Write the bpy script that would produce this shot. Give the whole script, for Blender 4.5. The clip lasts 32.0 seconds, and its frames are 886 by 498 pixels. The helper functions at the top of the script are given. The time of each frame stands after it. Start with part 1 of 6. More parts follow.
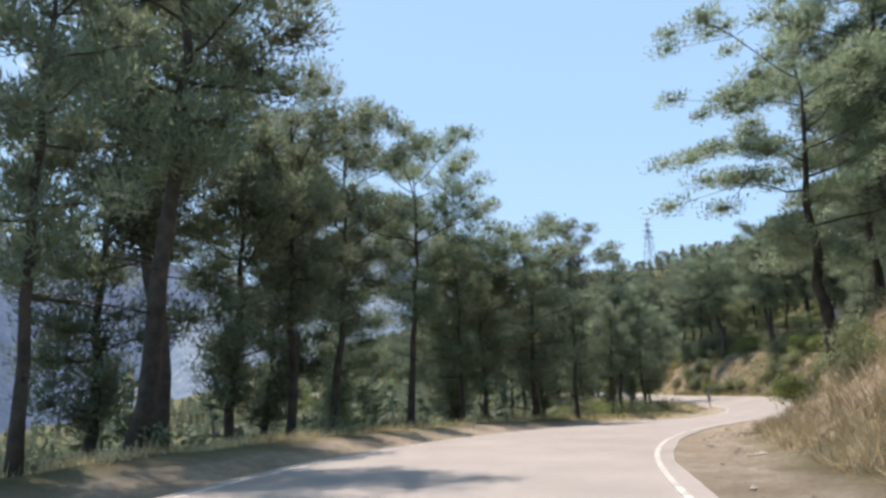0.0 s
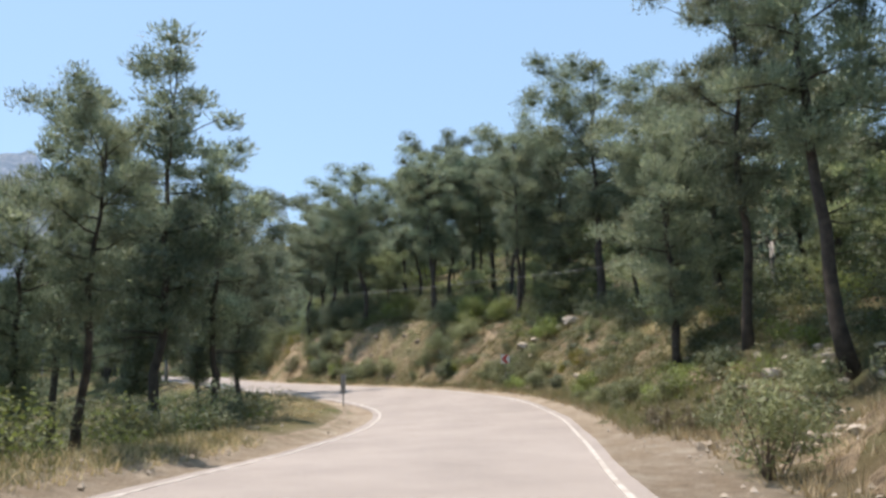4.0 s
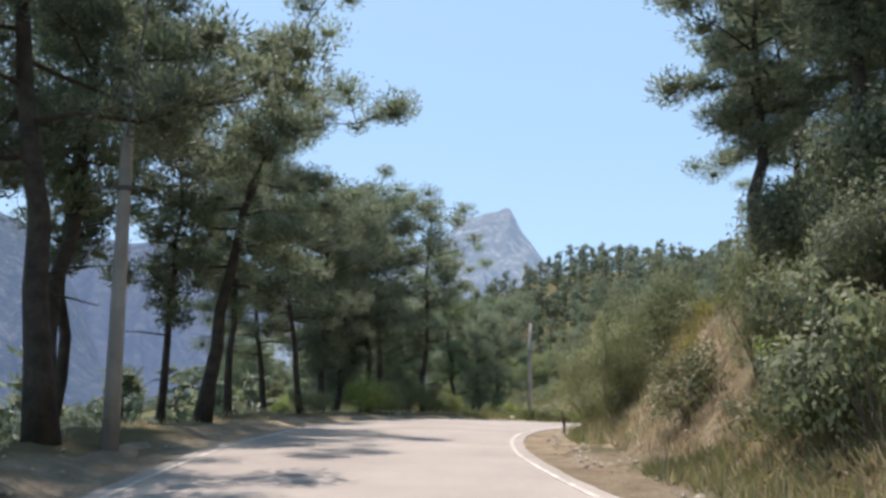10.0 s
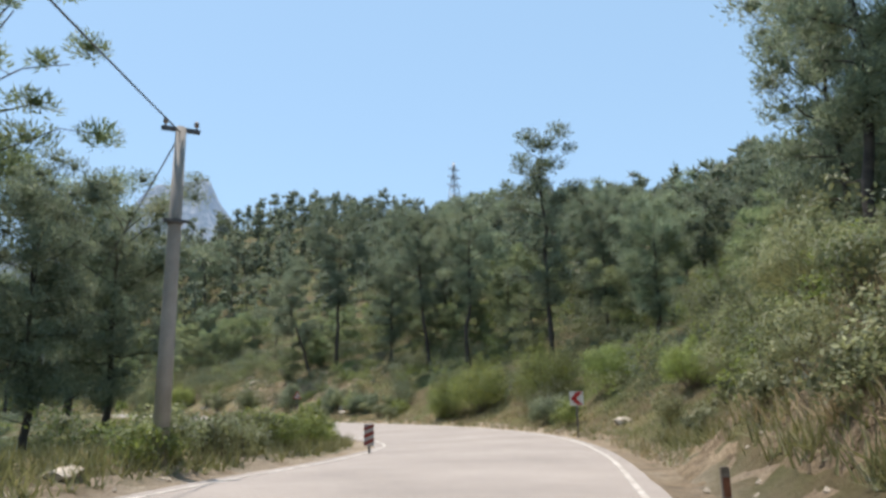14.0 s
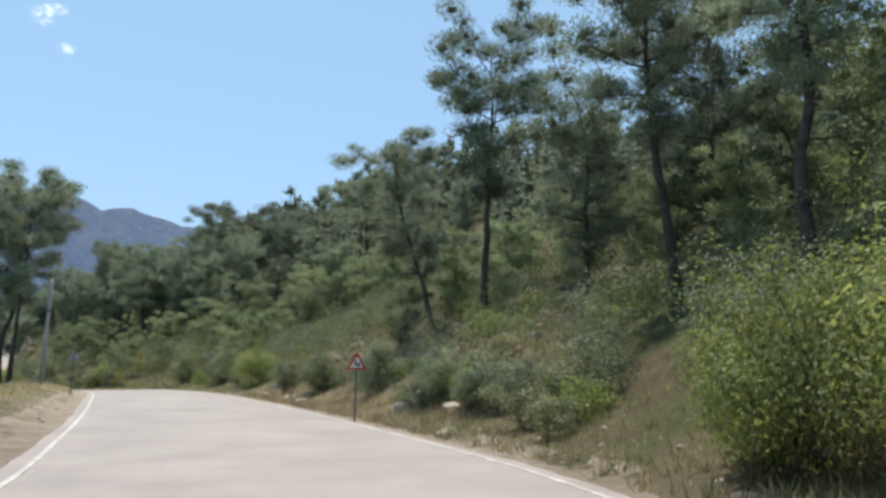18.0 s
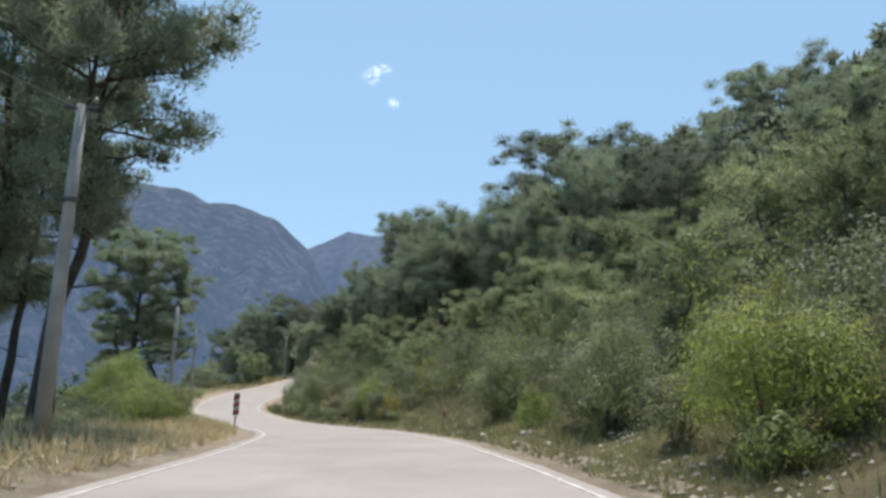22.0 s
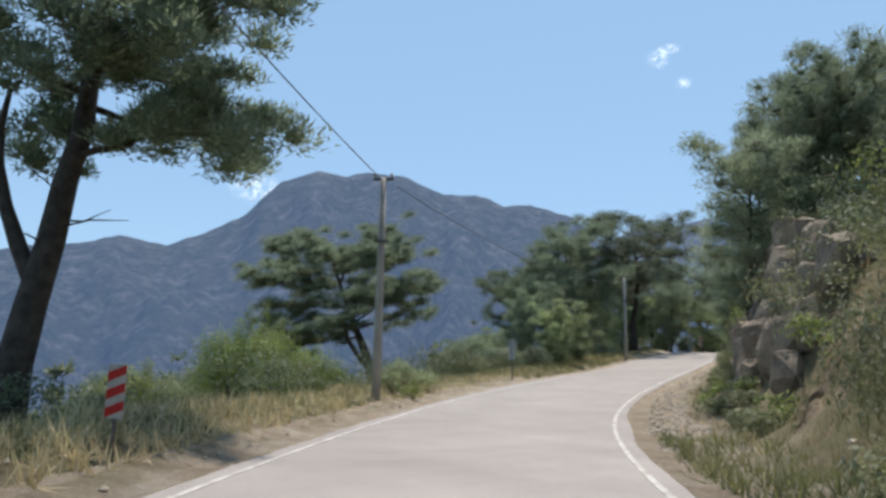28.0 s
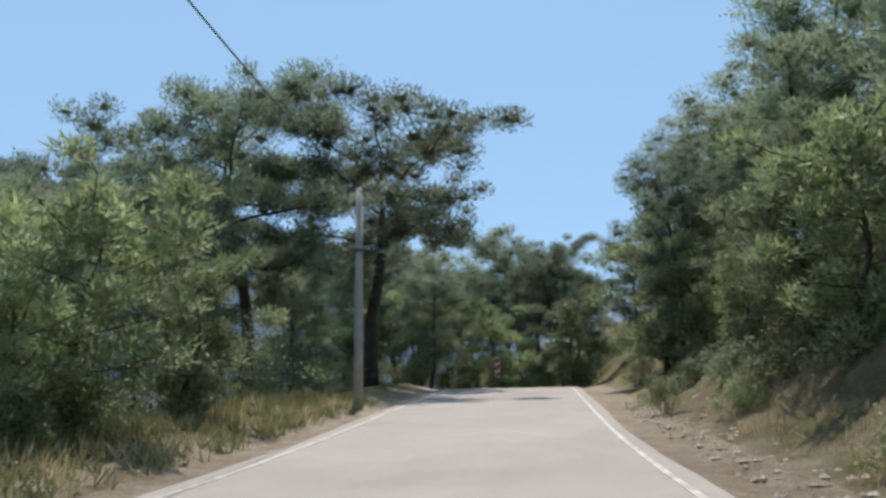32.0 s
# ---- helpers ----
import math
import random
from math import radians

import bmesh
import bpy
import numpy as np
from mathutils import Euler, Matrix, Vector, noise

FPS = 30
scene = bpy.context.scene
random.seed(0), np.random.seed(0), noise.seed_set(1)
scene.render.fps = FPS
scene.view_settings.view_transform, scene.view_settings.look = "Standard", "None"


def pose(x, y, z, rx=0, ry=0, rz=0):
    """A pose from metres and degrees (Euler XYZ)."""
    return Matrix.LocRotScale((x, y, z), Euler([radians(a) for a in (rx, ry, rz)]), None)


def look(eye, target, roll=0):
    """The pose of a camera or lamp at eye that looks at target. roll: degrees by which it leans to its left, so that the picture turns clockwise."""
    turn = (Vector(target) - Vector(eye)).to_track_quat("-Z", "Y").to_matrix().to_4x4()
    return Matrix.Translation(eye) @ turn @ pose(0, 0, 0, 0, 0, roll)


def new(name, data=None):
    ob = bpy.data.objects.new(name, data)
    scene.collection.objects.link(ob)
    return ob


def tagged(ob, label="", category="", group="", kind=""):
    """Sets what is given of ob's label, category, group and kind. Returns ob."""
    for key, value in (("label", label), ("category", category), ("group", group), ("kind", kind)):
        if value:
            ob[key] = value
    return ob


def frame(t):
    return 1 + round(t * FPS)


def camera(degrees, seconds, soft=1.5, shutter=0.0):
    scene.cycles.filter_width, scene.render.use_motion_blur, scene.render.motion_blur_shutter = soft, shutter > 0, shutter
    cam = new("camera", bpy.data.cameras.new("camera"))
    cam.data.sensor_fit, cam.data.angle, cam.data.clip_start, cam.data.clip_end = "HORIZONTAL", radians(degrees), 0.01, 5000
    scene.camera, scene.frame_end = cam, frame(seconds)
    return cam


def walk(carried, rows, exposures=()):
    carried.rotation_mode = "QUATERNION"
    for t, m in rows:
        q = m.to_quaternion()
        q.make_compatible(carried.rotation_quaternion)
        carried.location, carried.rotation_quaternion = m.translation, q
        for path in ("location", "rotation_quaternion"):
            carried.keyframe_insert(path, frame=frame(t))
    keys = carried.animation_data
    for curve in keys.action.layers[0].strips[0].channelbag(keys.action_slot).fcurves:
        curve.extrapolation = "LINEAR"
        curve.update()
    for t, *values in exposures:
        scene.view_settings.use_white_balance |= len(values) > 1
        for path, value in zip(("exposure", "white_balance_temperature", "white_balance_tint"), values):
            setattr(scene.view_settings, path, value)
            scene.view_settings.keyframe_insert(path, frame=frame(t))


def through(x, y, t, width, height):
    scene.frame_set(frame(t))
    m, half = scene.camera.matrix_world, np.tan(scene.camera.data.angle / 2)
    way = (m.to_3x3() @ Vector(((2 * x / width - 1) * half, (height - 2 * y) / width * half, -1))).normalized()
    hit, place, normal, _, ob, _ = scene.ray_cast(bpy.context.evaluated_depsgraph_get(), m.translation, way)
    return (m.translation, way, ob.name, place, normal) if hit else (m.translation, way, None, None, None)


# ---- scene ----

# ---------------------------------------------------------------- camera
cam = camera(60.4, 32.0, soft=3.0)
# seconds, x, y, z, yaw, pitch, roll
PATH = [
    (0.0, 0.00, 0.00, 1.40, -0.4, 12.0, -2.0),
    (0.5, 0.42, 4.69, 1.53, -4.0, 11.9, -1.8),
    (1.0, 0.98, 9.28, 1.65, -7.1, 11.7, -0.8),
    (1.5, 1.97, 13.84, 1.74, -10.5, 11.2, 0.1),
    (2.0, 3.23, 18.26, 1.80, -14.3, 10.8, 0.5),
    (2.5, 4.91, 22.84, 1.82, -18.4, 10.4, 0.3),
    (3.0, 6.87, 27.54, 1.83, -22.4, 10.3, -0.8),
    (3.5, 9.11, 32.12, 1.82, -25.6, 10.1, -1.2),
    (4.0, 11.49, 36.54, 1.81, -27.8, 10.2, -1.1),
    (4.5, 14.01, 40.96, 1.80, -29.8, 10.1, -0.2),
    (5.0, 16.58, 45.26, 1.78, -32.1, 10.0, 0.5),
    (5.5, 19.19, 49.42, 1.76, -33.9, 10.1, 1.0),
    (6.0, 21.72, 53.61, 1.77, -34.2, 10.5, 1.6),
    (6.5, 24.09, 57.98, 1.82, -31.9, 11.2, 2.4),
    (7.0, 26.33, 62.51, 1.93, -27.8, 12.1, 3.5),
    (7.5, 28.02, 67.04, 2.09, -22.0, 12.2, 5.0),
    (8.0, 29.29, 71.57, 2.27, -15.7, 12.7, 5.5),
    (8.5, 29.86, 76.23, 2.48, -8.5, 13.3, 5.3),
    (9.0, 30.01, 80.76, 2.69, -2.1, 12.8, 4.6),
    (9.5, 29.60, 85.29, 2.90, 3.3, 12.8, 2.9),
    (10.0, 29.04, 89.82, 3.11, 6.8, 13.1, 1.0),
    (10.5, 28.49, 94.37, 3.34, 7.9, 13.3, 0.4),
    (11.0, 27.94, 99.04, 3.57, 7.4, 13.1, -0.4),
    (11.5, 27.38, 103.73, 3.80, 6.2, 13.1, -1.2),
    (12.0, 27.10, 108.59, 4.02, 4.4, 12.7, -1.0),
    (12.5, 27.11, 113.56, 4.22, 0.6, 12.4, -1.5),
    (13.0, 27.54, 118.53, 4.39, -4.8, 12.2, -2.0),
    (13.5, 28.52, 123.36, 4.54, -10.6, 11.9, -1.4),
    (14.0, 29.93, 127.91, 4.65, -16.0, 11.4, -1.4),
    (14.5, 31.61, 132.47, 4.73, -20.5, 11.0, -0.9),
    (15.0, 33.45, 136.95, 4.77, -23.6, 10.5, -0.4),
    (15.5, 35.28, 141.41, 4.77, -24.3, 10.1, 0.2),
    (16.0, 36.95, 145.90, 4.74, -22.5, 9.8, 0.8),
    (16.5, 38.31, 150.47, 4.70, -18.6, 9.7, 1.1),
    (17.0, 39.23, 155.11, 4.66, -12.6, 9.8, 1.3),
    (17.5, 39.56, 159.83, 4.64, -5.6, 10.2, 1.3),
    (18.0, 39.22, 164.84, 4.63, 1.4, 10.4, 0.9),
    (18.5, 38.45, 169.84, 4.65, 8.0, 10.4, 0.5),
    (19.0, 37.12, 174.79, 4.68, 12.7, 10.8, 1.4),
    (19.5, 35.56, 179.69, 4.73, 16.2, 11.1, 2.2),
    (20.0, 33.87, 184.50, 4.80, 18.5, 11.2, 2.0),
    (20.5, 32.18, 189.33, 4.89, 20.7, 11.5, 1.7),
    (21.0, 30.19, 194.23, 5.00, 22.3, 11.5, 1.1),
    (21.5, 27.90, 199.21, 5.12, 23.8, 11.6, 1.9),
    (22.0, 25.66, 203.98, 5.24, 25.2, 11.6, 1.4),
    (22.5, 23.14, 208.92, 5.36, 26.6, 11.6, 1.7),
    (23.0, 20.26, 213.74, 5.46, 28.3, 11.1, 2.1),
    (23.5, 17.30, 218.63, 5.52, 30.4, 10.7, 3.1),
    (24.0, 14.15, 223.21, 5.53, 32.3, 10.1, 2.9),
    (24.5, 10.80, 227.86, 5.49, 34.3, 9.6, 3.3),
    (25.0, 7.16, 232.26, 5.42, 37.1, 9.4, 3.3),
    (25.5, 3.36, 236.49, 5.34, 39.9, 9.4, 2.5),
    (26.0, -0.49, 240.50, 5.27, 42.3, 9.7, 1.7),
    (26.5, -4.40, 244.31, 5.24, 44.7, 10.2, 0.9),
    (27.0, -8.39, 248.05, 5.24, 46.7, 10.5, 0.5),
    (27.5, -12.41, 251.78, 5.29, 47.8, 10.9, 0.7),
    (28.0, -16.38, 255.58, 5.39, 47.7, 11.1, 1.1),
    (28.5, -20.25, 259.51, 5.53, 46.3, 11.4, 1.2),
    (29.0, -23.96, 263.61, 5.72, 43.4, 11.7, 0.7),
    (29.5, -27.44, 267.90, 5.95, 39.7, 12.0, -0.2),
    (30.0, -30.67, 272.41, 6.23, 36.1, 12.6, -1.8),
    (30.5, -33.56, 276.95, 6.55, 32.9, 13.2, -2.2),
    (31.0, -36.27, 281.72, 6.93, 30.6, 13.7, -2.3),
    (31.5, -38.88, 286.58, 7.37, 28.2, 14.2, -2.4),
    (32.0, -41.22, 291.55, 7.83, 26.7, 14.3, -1.3),
]
walk(cam, [(t, pose(x, y, z, 90 + pitch, 0, yaw) @ pose(0, 0, 0, 0, 0, roll)) for t, x, y, z, yaw, pitch, roll in PATH],
     exposures=[(0, 0.9, 6800, 18), (10, 0.9, 6800, 18), (14, 0.78, 6750, 15), (20, 0.66, 6550, 12), (26, 0.56, 6650, 14), (29, 0.52, 6450, 14), (32, 0.58, 6450, 13)])

# ---------------------------------------------------------------- light
SUN_YAW, SUN_UP = 28.0, 73.0
world = bpy.data.worlds.new("sky")
scene.world = world
world.use_nodes = True
wn, wl = world.node_tree.nodes, world.node_tree.links
wn.clear()
sky = wn.new("ShaderNodeTexSky")
sky.sky_type, sky.sun_disc = "NISHITA", False
sky.sun_elevation, sky.sun_rotation = radians(SUN_UP), radians(-SUN_YAW)
sky.altitude, sky.air_density, sky.dust_density, sky.ozone_density = 300, 1.0, 0.5, 1.2
bgn = wn.new("ShaderNodeBackground")
bgn.inputs["Strength"].default_value = 0.15
wout = wn.new("ShaderNodeOutputWorld")
air = wn.new("ShaderNodeMix")
air.data_type, air.blend_type = "RGBA", "MIX"
air.inputs[0].default_value, air.inputs[7].default_value = 0.7, (1.40, 2.46, 3.42, 1)
wl.new(sky.outputs[0], air.inputs[6])
wl.new(air.outputs[2], bgn.inputs["Color"])
wl.new(bgn.outputs[0], wout.inputs["Surface"])
sun = new("sun", bpy.data.lights.new("sun", "SUN"))
sun.data.energy, sun.data.angle, sun.data.color = 3.5, radians(0.7), (1.0, 0.95, 0.86)
sy, su = radians(SUN_YAW), radians(SUN_UP)
sun.matrix_world = look((-math.sin(sy) * math.cos(su) * 100, math.cos(sy) * math.cos(su) * 100, math.sin(su) * 100), (0, 0, 0))

# ---------------------------------------------------------------- materials
class Mat:
    """A node material under construction."""

    def __init__(self, name):
        self.m = bpy.data.materials.new(name)
        self.m.use_nodes = True
        self.t = self.m.node_tree
        self.b = self.t.nodes["Principled BSDF"]
        self.out = self.t.nodes["Material Output"]
        self.coord = self.t.nodes.new("ShaderNodeTexCoord")
        self.geo = self.t.nodes.new("ShaderNodeNewGeometry")

    def node(self, kind, **sets):
        n = self.t.nodes.new(kind)
        for k, v in sets.items():
            n.inputs[k].default_value = v
        return n

    def link(self, a, b):
        self.t.links.new(a, b)

    def noise(self, scale, detail=4, rough=0.55, world=True, stretch=None):
        n = self.node("ShaderNodeTexNoise", Scale=scale, Detail=detail, Roughness=rough)
        src = self.geo.outputs["Position"] if world else self.coord.outputs["Object"]
        if stretch:
            mp = self.node("ShaderNodeMapping", Scale=stretch)
            self.link(src, mp.inputs["Vector"])
            src = mp.outputs[0]
        self.link(src, n.inputs["Vector"])
        return n.outputs["Fac"]

    def ramp(self, fac, *stops):
        r = self.t.nodes.new("ShaderNodeValToRGB")
        els = r.color_ramp.elements
        while len(els) < len(stops):
            els.new(0.5)
        for e, (p, c) in zip(els, stops):
            e.position = p
            e.color = (*c, 1) if isinstance(c, tuple) else (c, c, c, 1)
        self.link(fac, r.inputs["Fac"])
        return r.outputs["Color"]

    def mix(self, fac, a, b, how="MIX"):
        n = self.t.nodes.new("ShaderNodeMix")
        n.data_type, n.blend_type = "RGBA", how
        for slot, v in ((0, fac), (6, a), (7, b)):
            if isinstance(v, (int, float)):
                n.inputs[slot].default_value = v
            elif isinstance(v, tuple):
                n.inputs[slot].default_value = (*v, 1)
            else:
                self.link(v, n.inputs[slot])
        return n.outputs[2]

    def color(self, out):
        self.link(out, self.b.inputs["Base Color"])

    def bump(self, height, strength=0.4, distance=0.02):
        n = self.node("ShaderNodeBump", Strength=strength, Distance=distance)
        self.link(height, n.inputs["Height"])
        self.link(n.outputs[0], self.b.inputs["Normal"])

    def rough(self, v, spec=0.3):
        self.b.inputs["Roughness"].default_value = v
        self.b.inputs["Specular IOR Level"].default_value = spec
        return self


def simple(name, c0, c1, scale=4.0, rough=0.8, bump=0.3, metal=0.0, fine=40.0):
    """Two tones at two scales with a fine relief."""
    m = Mat(name)
    a = m.ramp(m.noise(scale, 5), (0.3, c0), (0.7, c1))
    b = m.ramp(m.noise(fine, 3), (0.3, 0.75), (0.7, 1.0))
    m.color(m.mix(1.0, a, b, "MULTIPLY"))
    m.bump(m.noise(fine, 4), bump, 0.01)
    m.rough(rough)
    m.b.inputs["Metallic"].default_value = metal
    return m.m


def leafy(name, dark, light, dry, through=0.35, amount=0.25, sheen=0.3):
    """Leaves or needles that let some light through, varied by plant, clump and leaf."""
    m = Mat(name)
    info = m.t.nodes.new("ShaderNodeObjectInfo")
    base = m.ramp(m.geo.outputs["Random Per Island"], (0.0, dark), (1.0, light))
    patch = m.ramp(m.noise(0.9, 2), (0.35, 0.68), (0.7, 1.15))
    base = m.mix(1.0, base, patch, "MULTIPLY")
    old = m.node("ShaderNodeMath")
    old.operation = "MULTIPLY"
    m.link(m.ramp(m.noise(0.35, 3), (0.55, 0.0), (0.8, 1.0)), old.inputs[0])
    old.inputs[1].default_value = amount
    base = m.mix(old.outputs[0], base, dry)
    hue = m.node("ShaderNodeHueSaturation", Saturation=0.95)
    mr = m.node("ShaderNodeMapRange")
    mr.inputs["To Min"].default_value, mr.inputs["To Max"].default_value = 0.7, 1.4
    m.link(info.outputs["Random"], mr.inputs["Value"])
    m.link(mr.outputs[0], hue.inputs["Value"])
    m.link(base, hue.inputs["Color"])
    tone = m.node("ShaderNodeMath")
    tone.operation = "FRACT"
    wide = m.node("ShaderNodeMath")
    wide.operation = "MULTIPLY"
    wide.inputs[1].default_value = 7.3
    m.link(info.outputs["Random"], wide.inputs[0])
    m.link(wide.outputs[0], tone.inputs[0])
    mh = m.node("ShaderNodeMapRange")
    mh.inputs["To Min"].default_value, mh.inputs["To Max"].default_value = 0.488, 0.510
    m.link(tone.outputs[0], mh.inputs["Value"])
    m.link(mh.outputs[0], hue.inputs["Hue"])
    m.color(hue.outputs[0])
    # Gloss and bluish sheen lift dark foliage in place of windscreen haze.
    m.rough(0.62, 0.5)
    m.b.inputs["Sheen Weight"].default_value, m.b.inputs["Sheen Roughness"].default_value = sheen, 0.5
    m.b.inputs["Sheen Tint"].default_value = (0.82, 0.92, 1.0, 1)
    tr = m.t.nodes.new("ShaderNodeBsdfTranslucent")
    m.link(hue.outputs[0], tr.inputs["Color"])
    ms = m.t.nodes.new("ShaderNodeMixShader")
    ms.inputs[0].default_value = through
    m.link(m.b.outputs[0], ms.inputs[1])
    m.link(tr.outputs[0], ms.inputs[2])
    m.link(ms.outputs[0], m.out.inputs["Surface"])
    return m.m


def make_asphalt():
    m = Mat("asphalt")
    a = m.ramp(m.noise(0.35, 5, 0.6), (0.3, (0.284, 0.250, 0.224)), (0.7, (0.371, 0.327, 0.294)))
    g = m.ramp(m.noise(90, 2), (0.35, 0.72), (0.65, 1.12))
    a = m.mix(1.0, a, g, "MULTIPLY")
    wear = m.ramp(m.noise(0.8, 6, 0.7, stretch=(1, 0.35, 1)), (0.5, 1.0), (0.66, 0.93))
    m.color(m.mix(1.0, a, wear, "MULTIPLY"))
    m.bump(m.noise(140, 3), 0.5, 0.006)
    m.rough(0.75, 0.35)
    return m.m


def make_paint():
    m = Mat("road_paint")
    a = m.ramp(m.noise(3, 6, 0.7), (0.42, (0.34, 0.30, 0.265)), (0.62, (0.60, 0.565, 0.52)))
    m.color(a)
    m.bump(m.noise(120, 3), 0.4, 0.004)
    m.rough(0.6)
    return m.m


def make_soil():
    """The ground: gravel, dry grass and forest floor, told apart by the 'cover' attribute."""
    m = Mat("ground_soil")
    at = m.t.nodes.new("ShaderNodeAttribute")
    at.attribute_name = "cover"
    sp = m.t.nodes.new("ShaderNodeSeparateColor")
    m.link(at.outputs["Color"], sp.inputs[0])
    gravel = m.ramp(m.noise(1.1, 6, 0.65), (0.3, (0.30, 0.235, 0.17)), (0.55, (0.41, 0.34, 0.26)), (0.75, (0.49, 0.43, 0.35)))
    grit = m.ramp(m.noise(26, 5, 0.7), (0.32, 0.6), (0.5, 0.98), (0.68, 1.28))
    gravel = m.mix(1.0, gravel, grit, "MULTIPLY")
    patch = m.ramp(m.noise(3.2, 6, 0.7), (0.34, 0.84), (0.5, 1.0), (0.66, 1.16))
    gravel = m.mix(1.0, gravel, patch, "MULTIPLY")
    red = m.ramp(m.noise(0.9, 6, 0.65), (0.3, (0.235, 0.176, 0.115)), (0.52, (0.355, 0.272, 0.182)), (0.75, (0.48, 0.385, 0.268)))
    red = m.mix(1.0, red, grit, "MULTIPLY")
    red = m.mix(1.0, red, m.ramp(m.noise(2.3, 7, 0.75), (0.36, 0.5), (0.5, 0.95), (0.64, 1.25)), "MULTIPLY")
    litter = m.ramp(m.noise(1.6, 6, 0.7), (0.3, (0.07, 0.056, 0.032)), (0.5, (0.12, 0.098, 0.054)), (0.75, (0.19, 0.155, 0.09)))
    green = m.ramp(m.noise(5, 5, 0.7), (0.35, (0.06, 0.075, 0.027)), (0.7, (0.13, 0.145, 0.055)))
    fl = m.mix(m.ramp(m.noise(0.35, 4, 0.6), (0.42, 0.0), (0.6, 1.0)), litter, green)
    straw = m.ramp(m.noise(9, 5, 0.7), (0.3, (0.21, 0.165, 0.075)), (0.7, (0.38, 0.31, 0.165)))
    c = m.mix(sp.outputs[0], fl, gravel)
    c = m.mix(sp.outputs[1], c, straw)
    c = m.mix(sp.outputs[2], c, red)
    m.color(c)
    m.bump(m.noise(9, 9, 0.8), 1.0, 0.13)
    m.rough(0.92, 0.15)
    return m.m


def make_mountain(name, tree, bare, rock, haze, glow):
    """A far mountainside: woods and bare rock; kilometres of bright air painted as emission."""
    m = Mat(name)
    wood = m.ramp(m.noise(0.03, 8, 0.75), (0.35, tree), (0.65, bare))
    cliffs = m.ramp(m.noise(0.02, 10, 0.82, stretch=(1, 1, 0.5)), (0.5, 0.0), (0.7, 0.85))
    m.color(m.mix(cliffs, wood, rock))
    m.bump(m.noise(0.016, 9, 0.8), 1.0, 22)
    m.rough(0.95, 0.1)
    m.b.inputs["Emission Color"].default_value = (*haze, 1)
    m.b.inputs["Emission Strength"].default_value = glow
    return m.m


ASPHALT, PAINT, SOIL = make_asphalt(), make_paint(), make_soil()
BARK = simple("pine_bark", (0.040, 0.033, 0.028), (0.105, 0.086, 0.070), 3.0, 0.9, 0.9, fine=14)
BARK_GREY = simple("old_bark", (0.09, 0.07, 0.055), (0.22, 0.18, 0.145), 3.0, 0.9, 0.9, fine=14)
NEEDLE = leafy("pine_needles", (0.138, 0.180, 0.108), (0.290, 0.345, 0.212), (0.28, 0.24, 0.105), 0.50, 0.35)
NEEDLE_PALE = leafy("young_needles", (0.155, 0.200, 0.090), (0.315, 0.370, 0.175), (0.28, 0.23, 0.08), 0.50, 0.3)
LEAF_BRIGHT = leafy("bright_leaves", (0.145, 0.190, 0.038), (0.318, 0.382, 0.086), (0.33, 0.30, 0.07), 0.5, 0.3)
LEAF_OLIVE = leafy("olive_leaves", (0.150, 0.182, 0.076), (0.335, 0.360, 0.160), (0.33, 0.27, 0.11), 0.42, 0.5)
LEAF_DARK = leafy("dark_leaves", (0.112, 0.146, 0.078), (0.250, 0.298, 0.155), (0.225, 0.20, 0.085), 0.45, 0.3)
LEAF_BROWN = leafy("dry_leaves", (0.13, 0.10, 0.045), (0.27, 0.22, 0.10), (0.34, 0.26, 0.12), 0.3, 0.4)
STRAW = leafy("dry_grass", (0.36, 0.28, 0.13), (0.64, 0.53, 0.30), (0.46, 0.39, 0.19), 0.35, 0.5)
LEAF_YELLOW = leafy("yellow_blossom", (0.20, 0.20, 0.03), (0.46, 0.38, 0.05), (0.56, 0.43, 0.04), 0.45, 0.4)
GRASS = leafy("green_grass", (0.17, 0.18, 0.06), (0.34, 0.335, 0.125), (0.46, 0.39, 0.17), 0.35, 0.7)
STONE = simple("pale_stone", (0.33, 0.275, 0.21), (0.60, 0.53, 0.44), 2.2, 0.9, 0.8, fine=22)
STONE_DARK = simple("weathered_rock", (0.13, 0.105, 0.08), (0.34, 0.275, 0.21), 1.4, 0.92, 1.0, fine=12)
CONCRETE = simple("pole_concrete", (0.30, 0.285, 0.26), (0.44, 0.42, 0.39), 1.5, 0.85, 0.3, fine=50)
WIRE = simple("cable", (0.10, 0.11, 0.12), (0.17, 0.18, 0.19), 3.0, 0.5, 0.1, 0.4)
STEEL = simple("galvanised_steel", (0.30, 0.31, 0.32), (0.45, 0.46, 0.47), 6.0, 0.5, 0.1, 0.7)
STEEL_DARK = simple("dull_steel", (0.10, 0.10, 0.10), (0.18, 0.18, 0.18), 6.0, 0.6, 0.1, 0.5)
RED = simple("sign_red", (0.42, 0.02, 0.018), (0.52, 0.035, 0.03), 3.0, 0.45, 0.05)
# A darker red for the hazard stripes.
RED_DARK = simple("dark_red", (0.20, 0.035, 0.028), (0.30, 0.06, 0.045), 5.0, 0.6, 0.1)
SIGN_DULL = simple("dull_white", (0.36, 0.35, 0.33), (0.48, 0.47, 0.44), 4.0, 0.6, 0.1)
WHITE = simple("sign_white", (0.66, 0.65, 0.63), (0.78, 0.77, 0.75), 3.0, 0.45, 0.05)
BLACK = simple("sign_black", (0.015, 0.015, 0.016), (0.03, 0.03, 0.03), 3.0, 0.5, 0.05)
